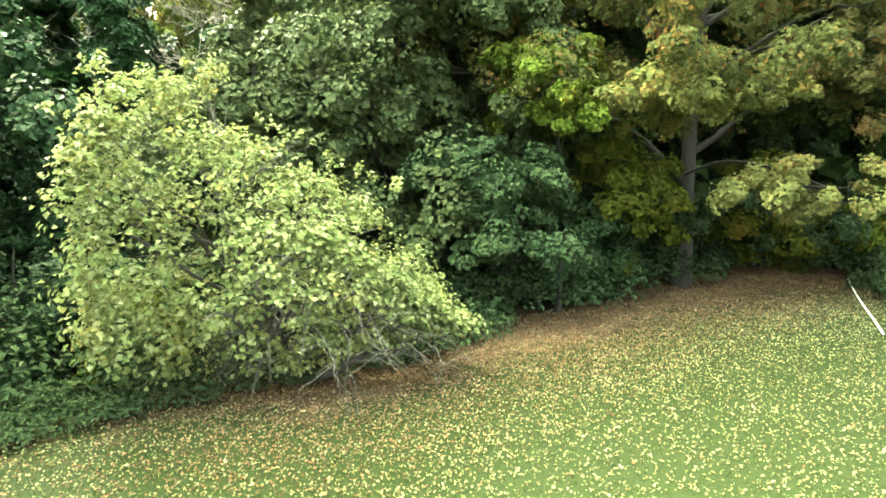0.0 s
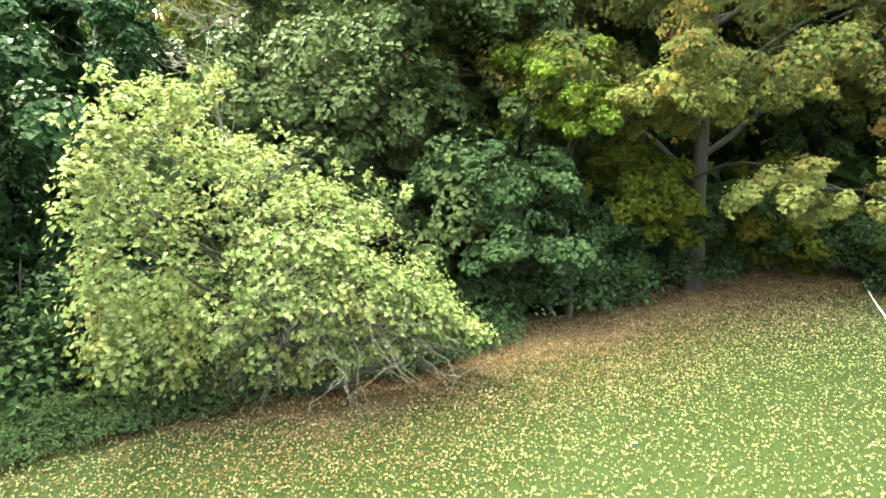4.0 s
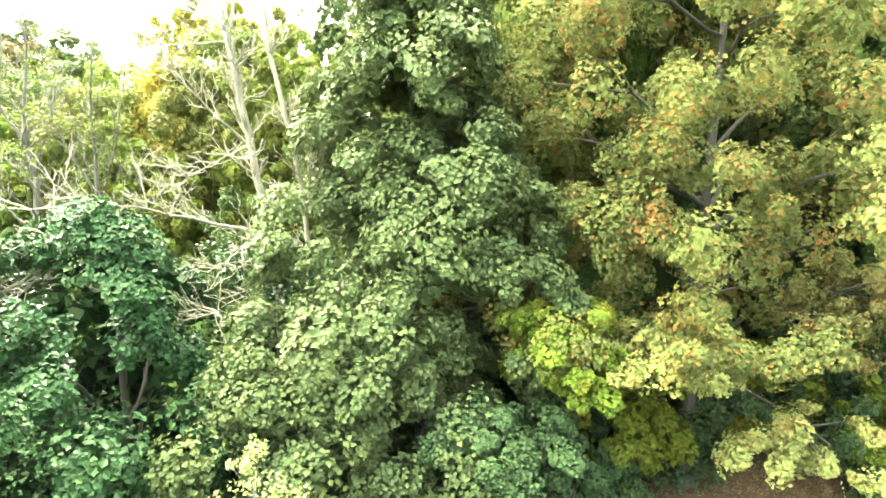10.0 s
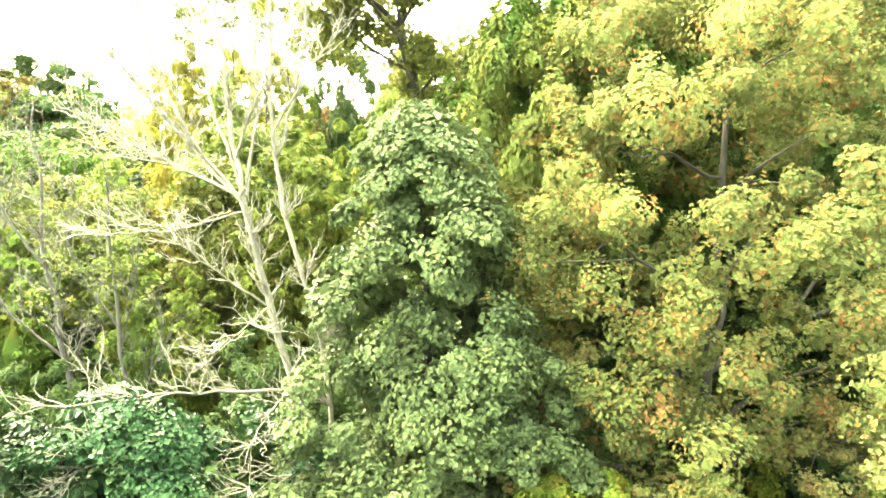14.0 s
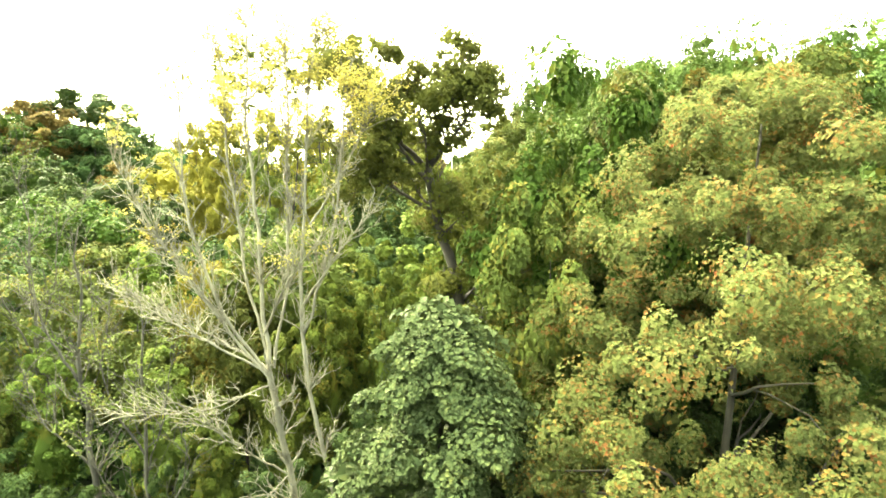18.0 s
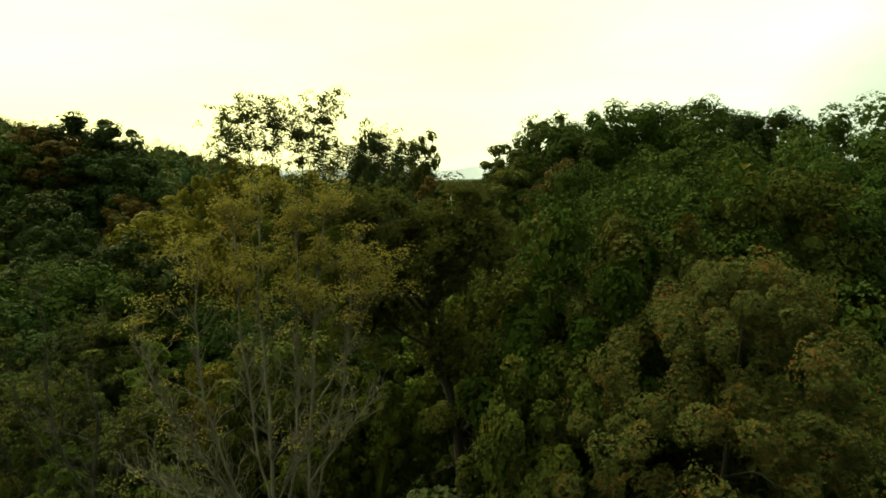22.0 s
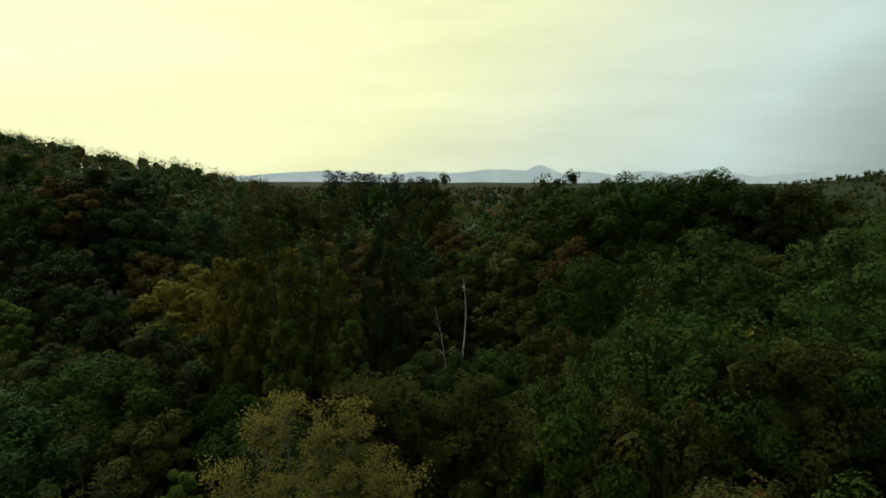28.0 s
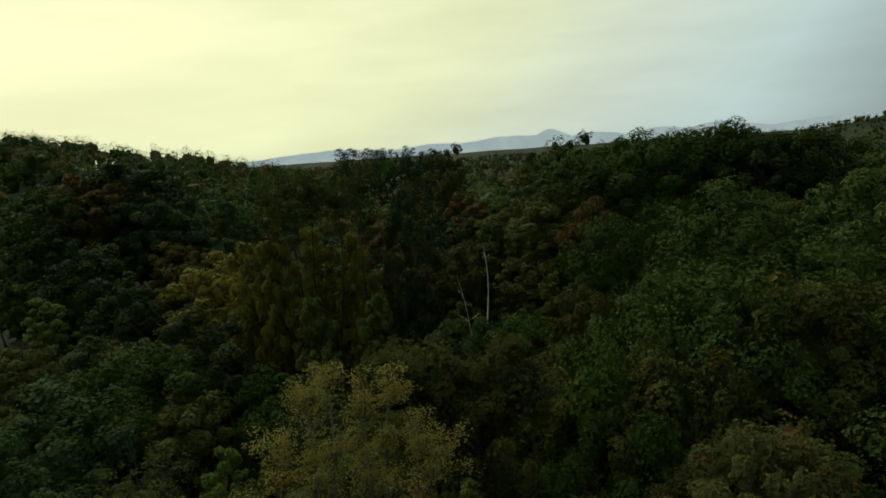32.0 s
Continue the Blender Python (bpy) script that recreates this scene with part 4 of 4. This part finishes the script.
def bare_tree(name, x, y, label, seed, stems, bark, limbs, reach, leafy=None, base=None, twiggy=4):
    """A dead or thin tree. stems: (foot dx, height, lean x, lean y, thickness)."""
    r = rng(seed)
    root = empty(name, x, y, float(land(x, y)) if base is None else base)
    ends = []
    for dx, h, lx, ly, th in stems:
        p = wander(r, (dx, 0, -0.3), (dx + lx, ly, h), 14, 0.018)
        part("trunk", mesh_from("trunk", *tube(p, th * (1 - 0.9 * np.linspace(0, 1, 14)), 8), bark, True), root)
        for _ in range(limbs):
            k = r.integers(4, 13)
            w = r.random() * 2 * math.pi
            ln = reach * (0.35 + 0.65 * r.random()) * (1.15 - k / 16)
            e = p[k] + np.array([math.cos(w) * ln, math.sin(w) * ln * 0.8, ln * (0.35 + 0.7 * r.random())])
            q = wander(r, p[k], e, 8, 0.06, -0.08 * ln)
            t0 = max(0.02, th * (1 - 0.9 * k / 13) * 0.5)
            lm = [tube(q, np.linspace(t0, 0.008, 8), 6)]
            for _ in range(twiggy):
                j = r.integers(2, 8)
                e2 = q[j] + (q[-1] - q[0]) * 0.3 + r.normal(size=3) * ln * 0.16
                q2 = wander(r, q[j], e2, 5, 0.08)
                lm.append(tube(q2, np.linspace(t0 * 0.4, 0.005, 5), 4))
                ends.append(e2)
            ends.append(e)
            part("limb", mesh_from("limb", *join(lm), bark, True), root)
    if leafy:
        mat, z, per, size, spr = leafy
        tuft = [p[-1] + r.normal(size=3) * (1.1, 1.1, 0.4) - np.array([0, 0, 6.0 * r.random() ** 1.3 - 0.2]) for _ in range(90)]
        c = np.array([e for e in ends if e[2] > z] + tuft)
        out = np.tile(np.array([[0, -0.2, 0.98]]), (len(c), 1))
        part("crown", mesh_from("crown", *spray(r, c, out, spr, 1.2, per, size, 0.0, 0.3, 0.6, 0.3, width=0.9), mat), root)
    tagged(root, label, "tree")
    return root


def template(name, seed, mat, h, z0, rad, lobes, n, size, level, label):
    """A forest tree to be copied."""
    r = rng(seed)
    root = empty(name, 0, 0, 0)
    c, kr, out = dome_lobes(r, rad, z0, h, lobes)
    leaves, hearts = billow(r, c, kr, out, n, size, 7, small=level > 0, loose=0.26)
    heart = cores(r, np.array([[0, 0, (z0 + h) * 0.5 - 0.06 * h]]), np.array([rad * 0.5]), 2, (h - z0) * 0.42 / rad, 0.25)
    # shaded inner leaves clothe the heart
    u = r.normal(size=(1100 if level < 2 else 300, 3))
    u /= np.linalg.norm(u, axis=1)[:, None]
    spot = u * np.array([rad * 0.5, rad * 0.5, (h - z0) * 0.21]) * (1.0 + 0.35 * r.random((len(u), 1))) + np.array([0, 0, (z0 + h) * 0.5 - 0.06 * h])
    lie = u * 0.5 + r.normal(size=u.shape) * 0.6 + np.array([0, 0, 0.3])
    lie /= np.linalg.norm(lie, axis=1)[:, None]
    lining = leaf_arrays(spot, lie, r.normal(size=u.shape), size * (1.2 + 0.9 * r.random(len(u))), 0.9)
    tr, lm = woody(r, h * 0.85, z0, c, 0.22, (0, 0), 6)
    part("trunk", mesh_from("trunk", *tr, BARK, True), root)
    for l in lm[:4]:
        part("limb", mesh_from("limb", *l, BARK, True), root)
    part("crown", mesh_from("crown", *join([leaves, hearts, heart, lining]), mat), root)
    return tagged(root, label, "tree")


def pine_template(name, seed, h, label):
    r = rng(seed)
    root = empty(name, 0, 0, 0)
    part("trunk", mesh_from("trunk", *tube([(0, 0, -0.3), (0.1, 0, h * 0.5), (0, 0, h)], (0.28, 0.18, 0.03), 8), BARK, True), root)
    c, out = [], []
    for z in np.arange(h * 0.22, h * 0.99, h * 0.035):
        R = (h * 0.20) * (1.05 - ((z / h - 0.22) / 0.78) ** 1.5) + 0.2
        for _ in range(8):
            w = r.random() * 2 * math.pi
            q = R * (0.45 + 0.6 * r.random())
            c.append((math.cos(w) * q, math.sin(w) * q, z + r.normal() * 0.2))
            out.append((math.cos(w), math.sin(w), 0.2))
    v = spray(r, np.array(c), np.array(out), h * 0.045, 0.5, 14, 0.42, 0.05, 0.3)
    part("crown", mesh_from("crown", *v, PINE), root)
    tagged(root, label, "tree")
    return root


def forest():
    """The wood behind: named trees first, then the rest by chance, from a few kinds."""
    kinds = {}          # kind and fineness: the tree that the others copy
    specs = (("white_oak", BRIGHTOAK, "dome", 20, 3.5, 6.0, "fresh-green oak with broad rounded lobes, lightened as if sky-lit"), ("oak", OAK, "dome", 20, 4.5, 5.6, "green oak with a rounded billowing crown"), ("maple", WOODMAPLE, "dome", 19, 1.5, 4.8, "dark-green maple in the wood"),
             ("ash", OLIVE, "dome", 20, 6, 4.4, "olive-green ash beginning to turn"), ("hickory", AMBER, "dome", 18, 5, 4.4, "amber-yellow hickory among green trees"),
             ("elm", RUST, "dome", 18, 5, 4.4, "rust-brown tree thinning for autumn"), ("poplar", YELLOW, "skirt", 20, 4, 3.0, "yellow-green poplar in the wood"),
             ("tulip", TULIP, "skirt", 20, 3, 3.2, "tall tulip tree turning yellow-gold"))
    heights = {row[0]: row[3] for row in specs}
    heights["pine"] = 24

    def source(kind, level):
        """The first tree of a kind, finer the nearer it stands."""
        if kind == "pine":
            return pine_template("pine_tree", 71, 24, "dark pine with tiered boughs")
        nm, mat, shp, h, z0, rad, lab = next(row for row in specs if row[0] == kind)
        lobes, n, size = ((36, 480, 0.24), (36, 480, 0.30), (34, 230, 0.42))[level]
        return template(nm + "_tree", hash_of(nm) + 2 * level, mat, h, z0, rad, lobes, n, size, level, lab)
    r = rng(5)
    taken = []

    def put(kind, x, y, top, wide=0.85):
        """A tree of that kind at x, y whose tip stands at height top."""
        level = 0 if kind == "pine" or y < 36 or (x > 5 and y < 44) else 1 if y < 72 or (8 < x < 50 and y < 98) else 2
        z = float(land(x, y))
        s = max(0.35, (top - z) / heights[kind])
        m = pose(x, y, z, 0, 0, r.random() * 360)
        if (kind, level) in kinds:
            ob = copy_thing(kinds[kind, level], m)
        else:
            ob = kinds[kind, level] = source(kind, level)
        ob.matrix_basis = m
        ob.scale = (s * wide * (0.9 + 0.2 * r.random()), s * wide * (0.9 + 0.2 * r.random()), s)
        ob["group"] = "trees of the wood"
        taken.append((x, y, 2.3 * s * wide))
    for kind, x, y, top, wide in NAMED:
        put(kind, x, y, top, 0.88 * wide)
    for k in range(24):
        put("pine", -48 + 1.55 * k + r.normal() * 0.6, 215 + 4 * r.random(), 40.6 - 0.085 * k + r.normal() * 0.8, 0.85)
    y = 23.5
    while y < 150:
        step = 6.2 + y * 0.042
        half = 0.76 * y + 9
        x = -half + r.random() * step
        while x < half:
            px, py = x + r.normal() * 1.2, y + r.normal() * 1.2
            x += step
            if any((px - a) ** 2 + (py - b) ** 2 < (c + 1.9) ** 2 for a, b, c in taken) or any((px - a) ** 2 + (py - b) ** 2 < c * c for a, b, c in CLEAR):
                continue
            u = r.random()
            side = px / (0.7 * py)
            if side > 0.25:
                kind = "oak" if u < 0.5 else "white_oak" if u < 0.72 else "maple" if u < 0.87 else "ash"
            elif side > -0.25:
                kind = ("ash", "ash", "maple", "oak", "poplar", "elm", "maple")[int(u * 7)]
            else:
                kind = ("ash", "maple", "maple", "oak", "pine", "ash", "oak", "maple", "elm", "poplar")[int(u * 10)]
            if py < 72 and kind in ("elm", "pine"):
                kind = "poplar" if u > 0.8 else "ash"
            if py < 34 and px < 6:
                continue
            put(kind, px, py, float(canopy(px, py)) + 0.6 + np.clip(r.normal(), -1.2, 1.3) * 3.0, 0.95 + 0.4 * r.random())
        y += step


def hash_of(s):
    return sum(ord(c) * (i + 7) for i, c in enumerate(s))


def canopy(x, y):
    """Height of the wood's roof at x, y."""
    h = 19.5 + (0.04 + 0.06 * smooth(-5, 12, x)) * np.clip(y - 25, 0, 125) + 11 * bump(x, y, 32, 93, 26, 16) + 7 * bump(x, y, 28, 50, 15, 12) + 11 * bump(x, y, -72, 116, 15, 24)
    return h - 5.5 * bump(x, y, -24, 50, 18, 26) - 5 * bump(x, y, -4, 55, 11, 20)


NAMED = (
    ("maple", 12.8, 25.5, 13.0, 1.0), ("maple", 8.8, 26.5, 14.0, 1.0), ("maple", 16.5, 23.5, 12.5, 1.0), ("maple", 5.6, 24.6, 10.5, 0.9), ("maple", 19.5, 25.5, 17.0, 1.0), ("maple", 14.5, 30.5, 19.0, 1.0),
    ("oak", 5.8, 29.0, 27.6, 0.75), ("ash", 3.4, 25.2, 22.8, 0.75), ("ash", 9.5, 31.5, 28.2, 0.8),
    ("white_oak", 22, 57, 34.0, 1.2), ("oak", 35, 93, 40.6, 1.3), ("oak", 24.5, 91, 40.0, 1.25), ("oak", 16, 109, 39.6, 1.0), ("oak", 46, 92, 38.8, 1.2),
    ("white_oak", 15.0, 39, 30.0, 0.95), ("white_oak", 10.6, 41, 29.2, 0.85), ("ash", 19.6, 38, 30.2, 1.0), ("white_oak", 24.8, 41, 30.8, 1.0), ("oak", 29.5, 38, 30.5, 1.0), ("white_oak", 33, 54, 35.0, 1.2), ("oak", 12.5, 66, 31.0, 1.0), ("white_oak", 20, 28, 23.0, 1.0),
    ("oak", 29, 92, 39.5, 1.2), ("oak", 41, 96, 39.0, 1.2), ("oak", 19.5, 96, 37.5, 1.0), ("white_oak", 42, 60, 35.0, 1.2),
    ("hickory", -38.5, 82, 25.6, 1.3), ("tulip", -25.5, 70, 33.0, 0.62), ("tulip", -20.5, 71, 32.4, 0.62), ("tulip", -15.5, 70, 31.4, 0.62), ("tulip", -29.5, 72, 30.5, 0.65), ("maple", -9.6, 71, 33.2, 0.55), ("poplar", -18.0, 58, 25.5, 0.7), ("poplar", -12.0, 60, 25.0, 0.7), ("maple", 5.5, 28, 20.5, 0.85), ("hickory", -15.3, 38, 17.6, 0.75), ("poplar", -12.4, 29.6, 12.5, 0.9), ("maple", -13.5, 27, 9.5, 0.8), ("maple", -8.2, 26.5, 10.5, 0.9), ("maple", -17.2, 25.5, 9.5, 0.9), ("maple", -21.5, 26.5, 10.5, 1.0), ("poplar", -15.5, 31.5, 14.5, 1.0), ("poplar", -9.0, 31, 15.5, 0.9), ("poplar", -22.5, 33, 15.0, 1.1), ("ash", -26, 31, 13.5, 1.0), ("maple", -4.0, 26.5, 12.0, 1.0), ("maple", 2.9, 26.5, 13.5, 1.0), ("maple", -1.5, 60, 20.5, 0.9), ("ash", -12.5, 34.5, 17.2, 0.9), ("ash", -19.0, 36, 16.8, 0.9), ("ash", -26.5, 38, 17.5, 1.0),
    ("poplar", -20.5, 40, 18.5, 0.9), ("poplar", -7.5, 34, 17.6, 0.8), ("poplar", -8.5, 44, 19.2, 0.9),
    ("maple", -69, 118, 41.2, 1.5), ("maple", -64.5, 120, 39.4, 1.3), ("maple", -75, 119, 40.0, 1.5), ("pine", -82, 118, 37.4, 1.5), ("pine", -88, 122, 37.0, 1.5), ("maple", -56, 108, 33.5, 1.2), ("pine", -50, 120, 31.0, 0.9), ("oak", -76, 108, 36.0, 1.2), ("oak", -84, 114, 36.5, 1.2), ("oak", -56, 110, 29.0, 1.1), ("maple", -46, 108, 26.0, 1.1), ("ash", -7.7, 148, 39.6, 0.8), ("ash", 3, 40, 24.0, 0.9), ("ash", 8, 52, 26.5, 0.9),
    ("poplar", -4.6, 35.5, 19.6, 0.9), ("poplar", -1.0, 37, 23.0, 0.9), ("ash", 3.2, 35.5, 24.5, 0.9), ("oak", 6.5, 34, 25.5, 0.8), ("elm", -12, 80, 25.5, 0.9), ("pine", -9, 100, 34.0, 0.7),
)
CLEAR = ((-6.2, 21.5, 4.5), (9.8, 21, 6.8), (-0.9, 19, 4.5), (-9.8, 18.6, 5.0), (-18.8, 30, 3.2), (-1.0, 67, 3.5), (-1.0, 58, 3.5), (-1, 31, 4.0), (-12, 24, 4))


def far_woods():
    """The wooded country beyond, too far off to count."""
    r = rng(9)
    groups = {}
    for mat, share in ((OAK, 0.45), (OLIVE, 0.2), (PINE, 0.2), (RUST, 0.08), (DARK, 0.07)):
        groups[mat] = ([], [], share)
    mats = list(groups)
    for near, n in ((True, 1450), (False, 3600)):
        y = (math.sqrt(145) + (math.sqrt(420) - math.sqrt(145)) * r.random(n)) ** 2 if near else 400 * (1500 / 400) ** r.random(n)
        x = (r.random(n) * 2 - 1) * (0.78 * y + 20)
        if not near:
            x[:420], y[:420] = 720 + 560 * r.random(420), 1080 + 260 * r.random(420)
        if near:
            x[:420], y[:420] = -330 + 270 * r.random(420), 250 + 85 * r.random(420)
        which = r.choice(len(mats), n, p=[groups[m][2] for m in mats])
        for i, m in enumerate(mats):
            k = which == i
            pz = land(x[k], y[k]) + (10 if near else 4) + r.normal(size=k.sum()) * (2.0 if near else 1.2)
            c = np.stack([x[k], y[k], pz], 1)
            out = np.tile(np.array([[0, -0.3, 0.95]]), (len(c), 1))
            kr = (3.0 if m is PINE else 4.4) * (0.75 + 0.5 * r.random(len(c)))
            leaves, hearts = billow(r, c, kr, out, 150 if near else 34, 0.95 if near else 2.0, 9, 1.9 if m is PINE else 1.3, small=True, level=2 if near else 1, loose=0.2)
            tagged(new("woods", mesh_from("woods", *join([leaves, hearts]), m)), "distant mixed wood running to the hills", "woods", kind="stuff")


def lawn_cover():
    """Grass blades and fallen leaves on the lawn."""
    r = rng(41)
    n = 100000
    y = -9 + 30 * r.random(n)
    x = -14 + 34 * r.random(n)
    k = (y < edge(x) + 0.4) & ((np.abs(x) < y * 0.85 + 1.5) | (r.random(n) < 0.6))
    x, y = x[k], y[k]
    z = land(x, y)
    h = 0.03 + 0.035 * r.random(len(x))
    w = r.random(len(x)) * 6.283
    a = np.stack([x + np.cos(w) * 0.006, y + np.sin(w) * 0.006, z - 0.005], 1)
    b = np.stack([x - np.cos(w) * 0.006, y - np.sin(w) * 0.006, z - 0.005], 1)
    t = np.stack([x + r.normal(size=len(x)) * 0.02, y + r.normal(size=len(x)) * 0.02, z + h], 1)
    v = np.stack([a, b, t], 1).reshape(-1, 3)
    f = np.arange(len(v)).reshape(-1, 3)
    blade = leaf_material("grass_blade", [(0.014, 0.025, 0.005), (0.022, 0.035, 0.007), (0.03, 0.043, 0.012)], [(0.128, 0.124, 0.056), (0.16, 0.14, 0.072)], 0.3, 0.5, 0.3)
    tagged(new("grass", mesh_from("grass", v, f, blade)), "short lawn grass, green with straw patches", "grass", kind="stuff")
    n = 720000
    y = -10 + 33 * r.random(n)
    x = -16 + 38 * r.random(n)
    d = edge(x) - y
    keep = (d > -2.5) & ((np.abs(x) < y * 0.85 + 2) | (r.random(n) < 0.55)) & (r.random(n) < (0.34 + 0.6 * smooth(7.0, 2.0, d)) * (0.45 + 0.55 * smooth(-6.5, -0.5, x)))
    x, y, d = x[keep], y[keep], d[keep]
    c = np.stack([x, y, land(x, y) + 0.02 + 0.02 * r.random(len(x))], 1)
    nrm = r.normal(size=c.shape) * 0.6 + np.array([0, -0.2, 1.0])
    nrm /= np.linalg.norm(nrm, axis=1)[:, None]
    dirs = r.normal(size=c.shape)
    sz = 0.022 + 0.036 * r.random(len(x)) ** 1.5
    pale = leaf_material("fallen_leaf_pale", [(0.09, 0.09, 0.036), (0.16, 0.162, 0.072), (0.23, 0.235, 0.115), (0.14, 0.105, 0.048)], [(0.315, 0.27, 0.105), (0.375, 0.338, 0.188)], 0.3, 0.6, 0.1, 2.5, spread=1.2)
    brown = leaf_material("fallen_leaf_brown", [(0.06, 0.04, 0.02), (0.13, 0.09, 0.045), (0.2, 0.14, 0.075), (0.16, 0.085, 0.038)], [(0.23, 0.14, 0.065), (0.33, 0.25, 0.14)], 0.3, 0.65, 0.05, 2.5, spread=1.25)
    old = r.random(len(x)) < smooth(6.5, 2.0, d) * 0.75 * smooth(-7, -2, x) + 0.12
    for nm, sel, mt, lab in (("fallen_leaves", ~old, pale, "pale yellow leaves scattered on the grass"), ("fallen_leaves", old, brown, "brown leaf litter along the wood edge")):
        v, f = leaf_arrays(c[sel], nrm[sel], dirs[sel], sz[sel], 0.7, 0.2)
        tagged(new(nm, mesh_from(nm, v, f, mt)), lab, "leaves", kind="stuff")


def undergrowth():
    """Low brush that fills the dark foot of the wood."""
    r = rng(63)
    n = 1000
    x = -30 + 64 * r.random(n)
    y = np.maximum(edge(x) + 0.9, 10) + 20 * r.random(n) ** 1.5
    far = (np.abs(x) < 0.85 * y + 3)
    c = np.stack([x, y, land(x, y) + 0.3 + 1.6 * r.random(n) * smooth(0.5, 5, y - edge(x))], 1)[far]
    out = np.tile(np.array([[0, -0.4, 0.92]]), (len(c), 1))
    v, f = spray(r, c, out, 0.95, 0.8, 90, 0.16, 0.2, 0.6)
    # a ragged dark verge where the lawn meets the brush
    n = 420
    x = -11 + 12.5 * r.random(n)
    y = edge(x) + 0.1 + 1.5 * r.random(n)
    c = np.stack([x, y, land(x, y) + 0.1 + 0.3 * r.random(n) * (y - edge(x))], 1)
    verge = spray(r, c, np.tile(np.array([[0, -0.3, 0.95]]), (n, 1)), 0.3, 0.7, 45, 0.075, 0.2, 0.5)
    v, f = join([(v, f), verge])
    tagged(new("undergrowth", mesh_from("undergrowth", v, f, HOLLY)), "dark leafy brush at the foot of the wood", "undergrowth", kind="stuff")
    n = 900
    y = 24 + 116 * r.random(n)
    x = (r.random(n) * 2 - 1) * (0.76 * y + 6)
    c = np.stack([x, y, land(x, y) + 1.0 + 2.5 * r.random(n)], 1)
    out = np.tile(np.array([[0, -0.3, 0.95]]), (n, 1))
    leaves, hearts = billow(r, c, 1.8 + 1.4 * r.random(n), out, 60, 0.6, 6, 0.8, small=True)
    tagged(new("undergrowth", mesh_from("undergrowth", *join([leaves, hearts]), WOODMAPLE)), "dark saplings that cover the wood floor", "undergrowth", kind="stuff")


def garden_pole():
    """A pale pole lying on the grass at the wood's edge."""
    r = rng(61)
    a, b = np.array([12.6, 19.9]), np.array([9.0, 13.2])
    p = np.array([(*(a + (b - a) * t), float(land(*(a + (b - a) * t))) + 0.05) for t in np.linspace(0, 1.0, 9)])
    root = empty("garden_pole", p[0][0], p[0][1], 0)
    q = p - np.array([p[0][0], p[0][1], 0])
    part("shaft", mesh_from("shaft", *tube(q, np.full(9, 0.022), 10), POLE, True), root)
    part("cap", mesh_from("cap", *tube([q[0] - (q[1] - q[0]) * 0.3, q[0] + (q[1] - q[0]) * 0.2], (0.027, 0.027), 10), POLE, True), root)
    tagged(root, "long pale pole lying on leaf-strewn grass", "pole")


POLE = bark_material("pole_pale_paint", (0.55, 0.52, 0.46), (0.8, 0.78, 0.72), 9)
near_trees()
shade_shrubs()
apple_tree()
undergrowth()
garden_pole()
branchy("dead_tree", -5.6, 21.5, "half-dead tree with several pale bare stems and gold tip leaves", 51, DEAD, SNAGBARK, 0.9, 21, 1.25, (TIPGOLD, 25.0, 19, 0.105, 0.46), bend=(15.7, -0.07, 0.28, -0.06))
branchy("bare_tree", -18.8, 30, "grey leafless tree at the wood's low side", 52, LOW_BARE, TWIG, 0.7, 10, 2.4)
branchy("bare_tree", -14.2, 26.5, "grey twiggy tree losing its leaves above dark maples", 56, tuple((tuple((x * 0.8, y, z * 0.86) for x, y, z in p), a * 0.7, b) for p, a, b in LOW_BARE), TWIG, 0.7, 7, 2.2, (OLIVE, 12, 9, 0.13, 0.4))
branchy("bare_tree", -23.5, 34, "grey twiggy tree among olive crowns", 57, tuple((tuple((-x, y, z * 1.08) for x, y, z in p), a * 0.8, b) for p, a, b in LOW_BARE), TWIG, 0.7, 9, 2.4, (OLIVE, 14, 9, 0.14, 0.4))
branchy("oak_tree", -0.2, 30.0, "dark-stemmed forked oak with open green crown", 54, BACK_OAK, BARK, 0.5, 17, 2.0, (OPENOAK, 17.5, 200, 0.16, 0.95), bend=(17.0, 0.0, 0.0, -0.16))
bare_tree("birch_tree", -1.0, 67.0, "white dead birch standing among green crowns", 53, ((0, 23.4, 0.3, 0, 0.2), (0, 20, -2.8, 0, 0.1)), BIRCHBARK, 7, 2.6, None)
for px, py, ph in ((-22.2, 66, 34.9), (-19.6, 67.5, 34.8), (-14.0, 67, 34.8), (-17.2, 68, 33.4), (-25.2, 69, 34.0), (-9.8, 80, 30.5)):
    bare_tree("aspen_tree", px, py, "tall thin tree with sparse leaves near its top", int(ph * 7 - px), ((0, ph, 0.3, 0, 0.2),), BARK, 22, 2.9, (OLIVE, 19, 24, 0.22, 0.6), twiggy=4)
forest()
far_woods()
lawn_cover()
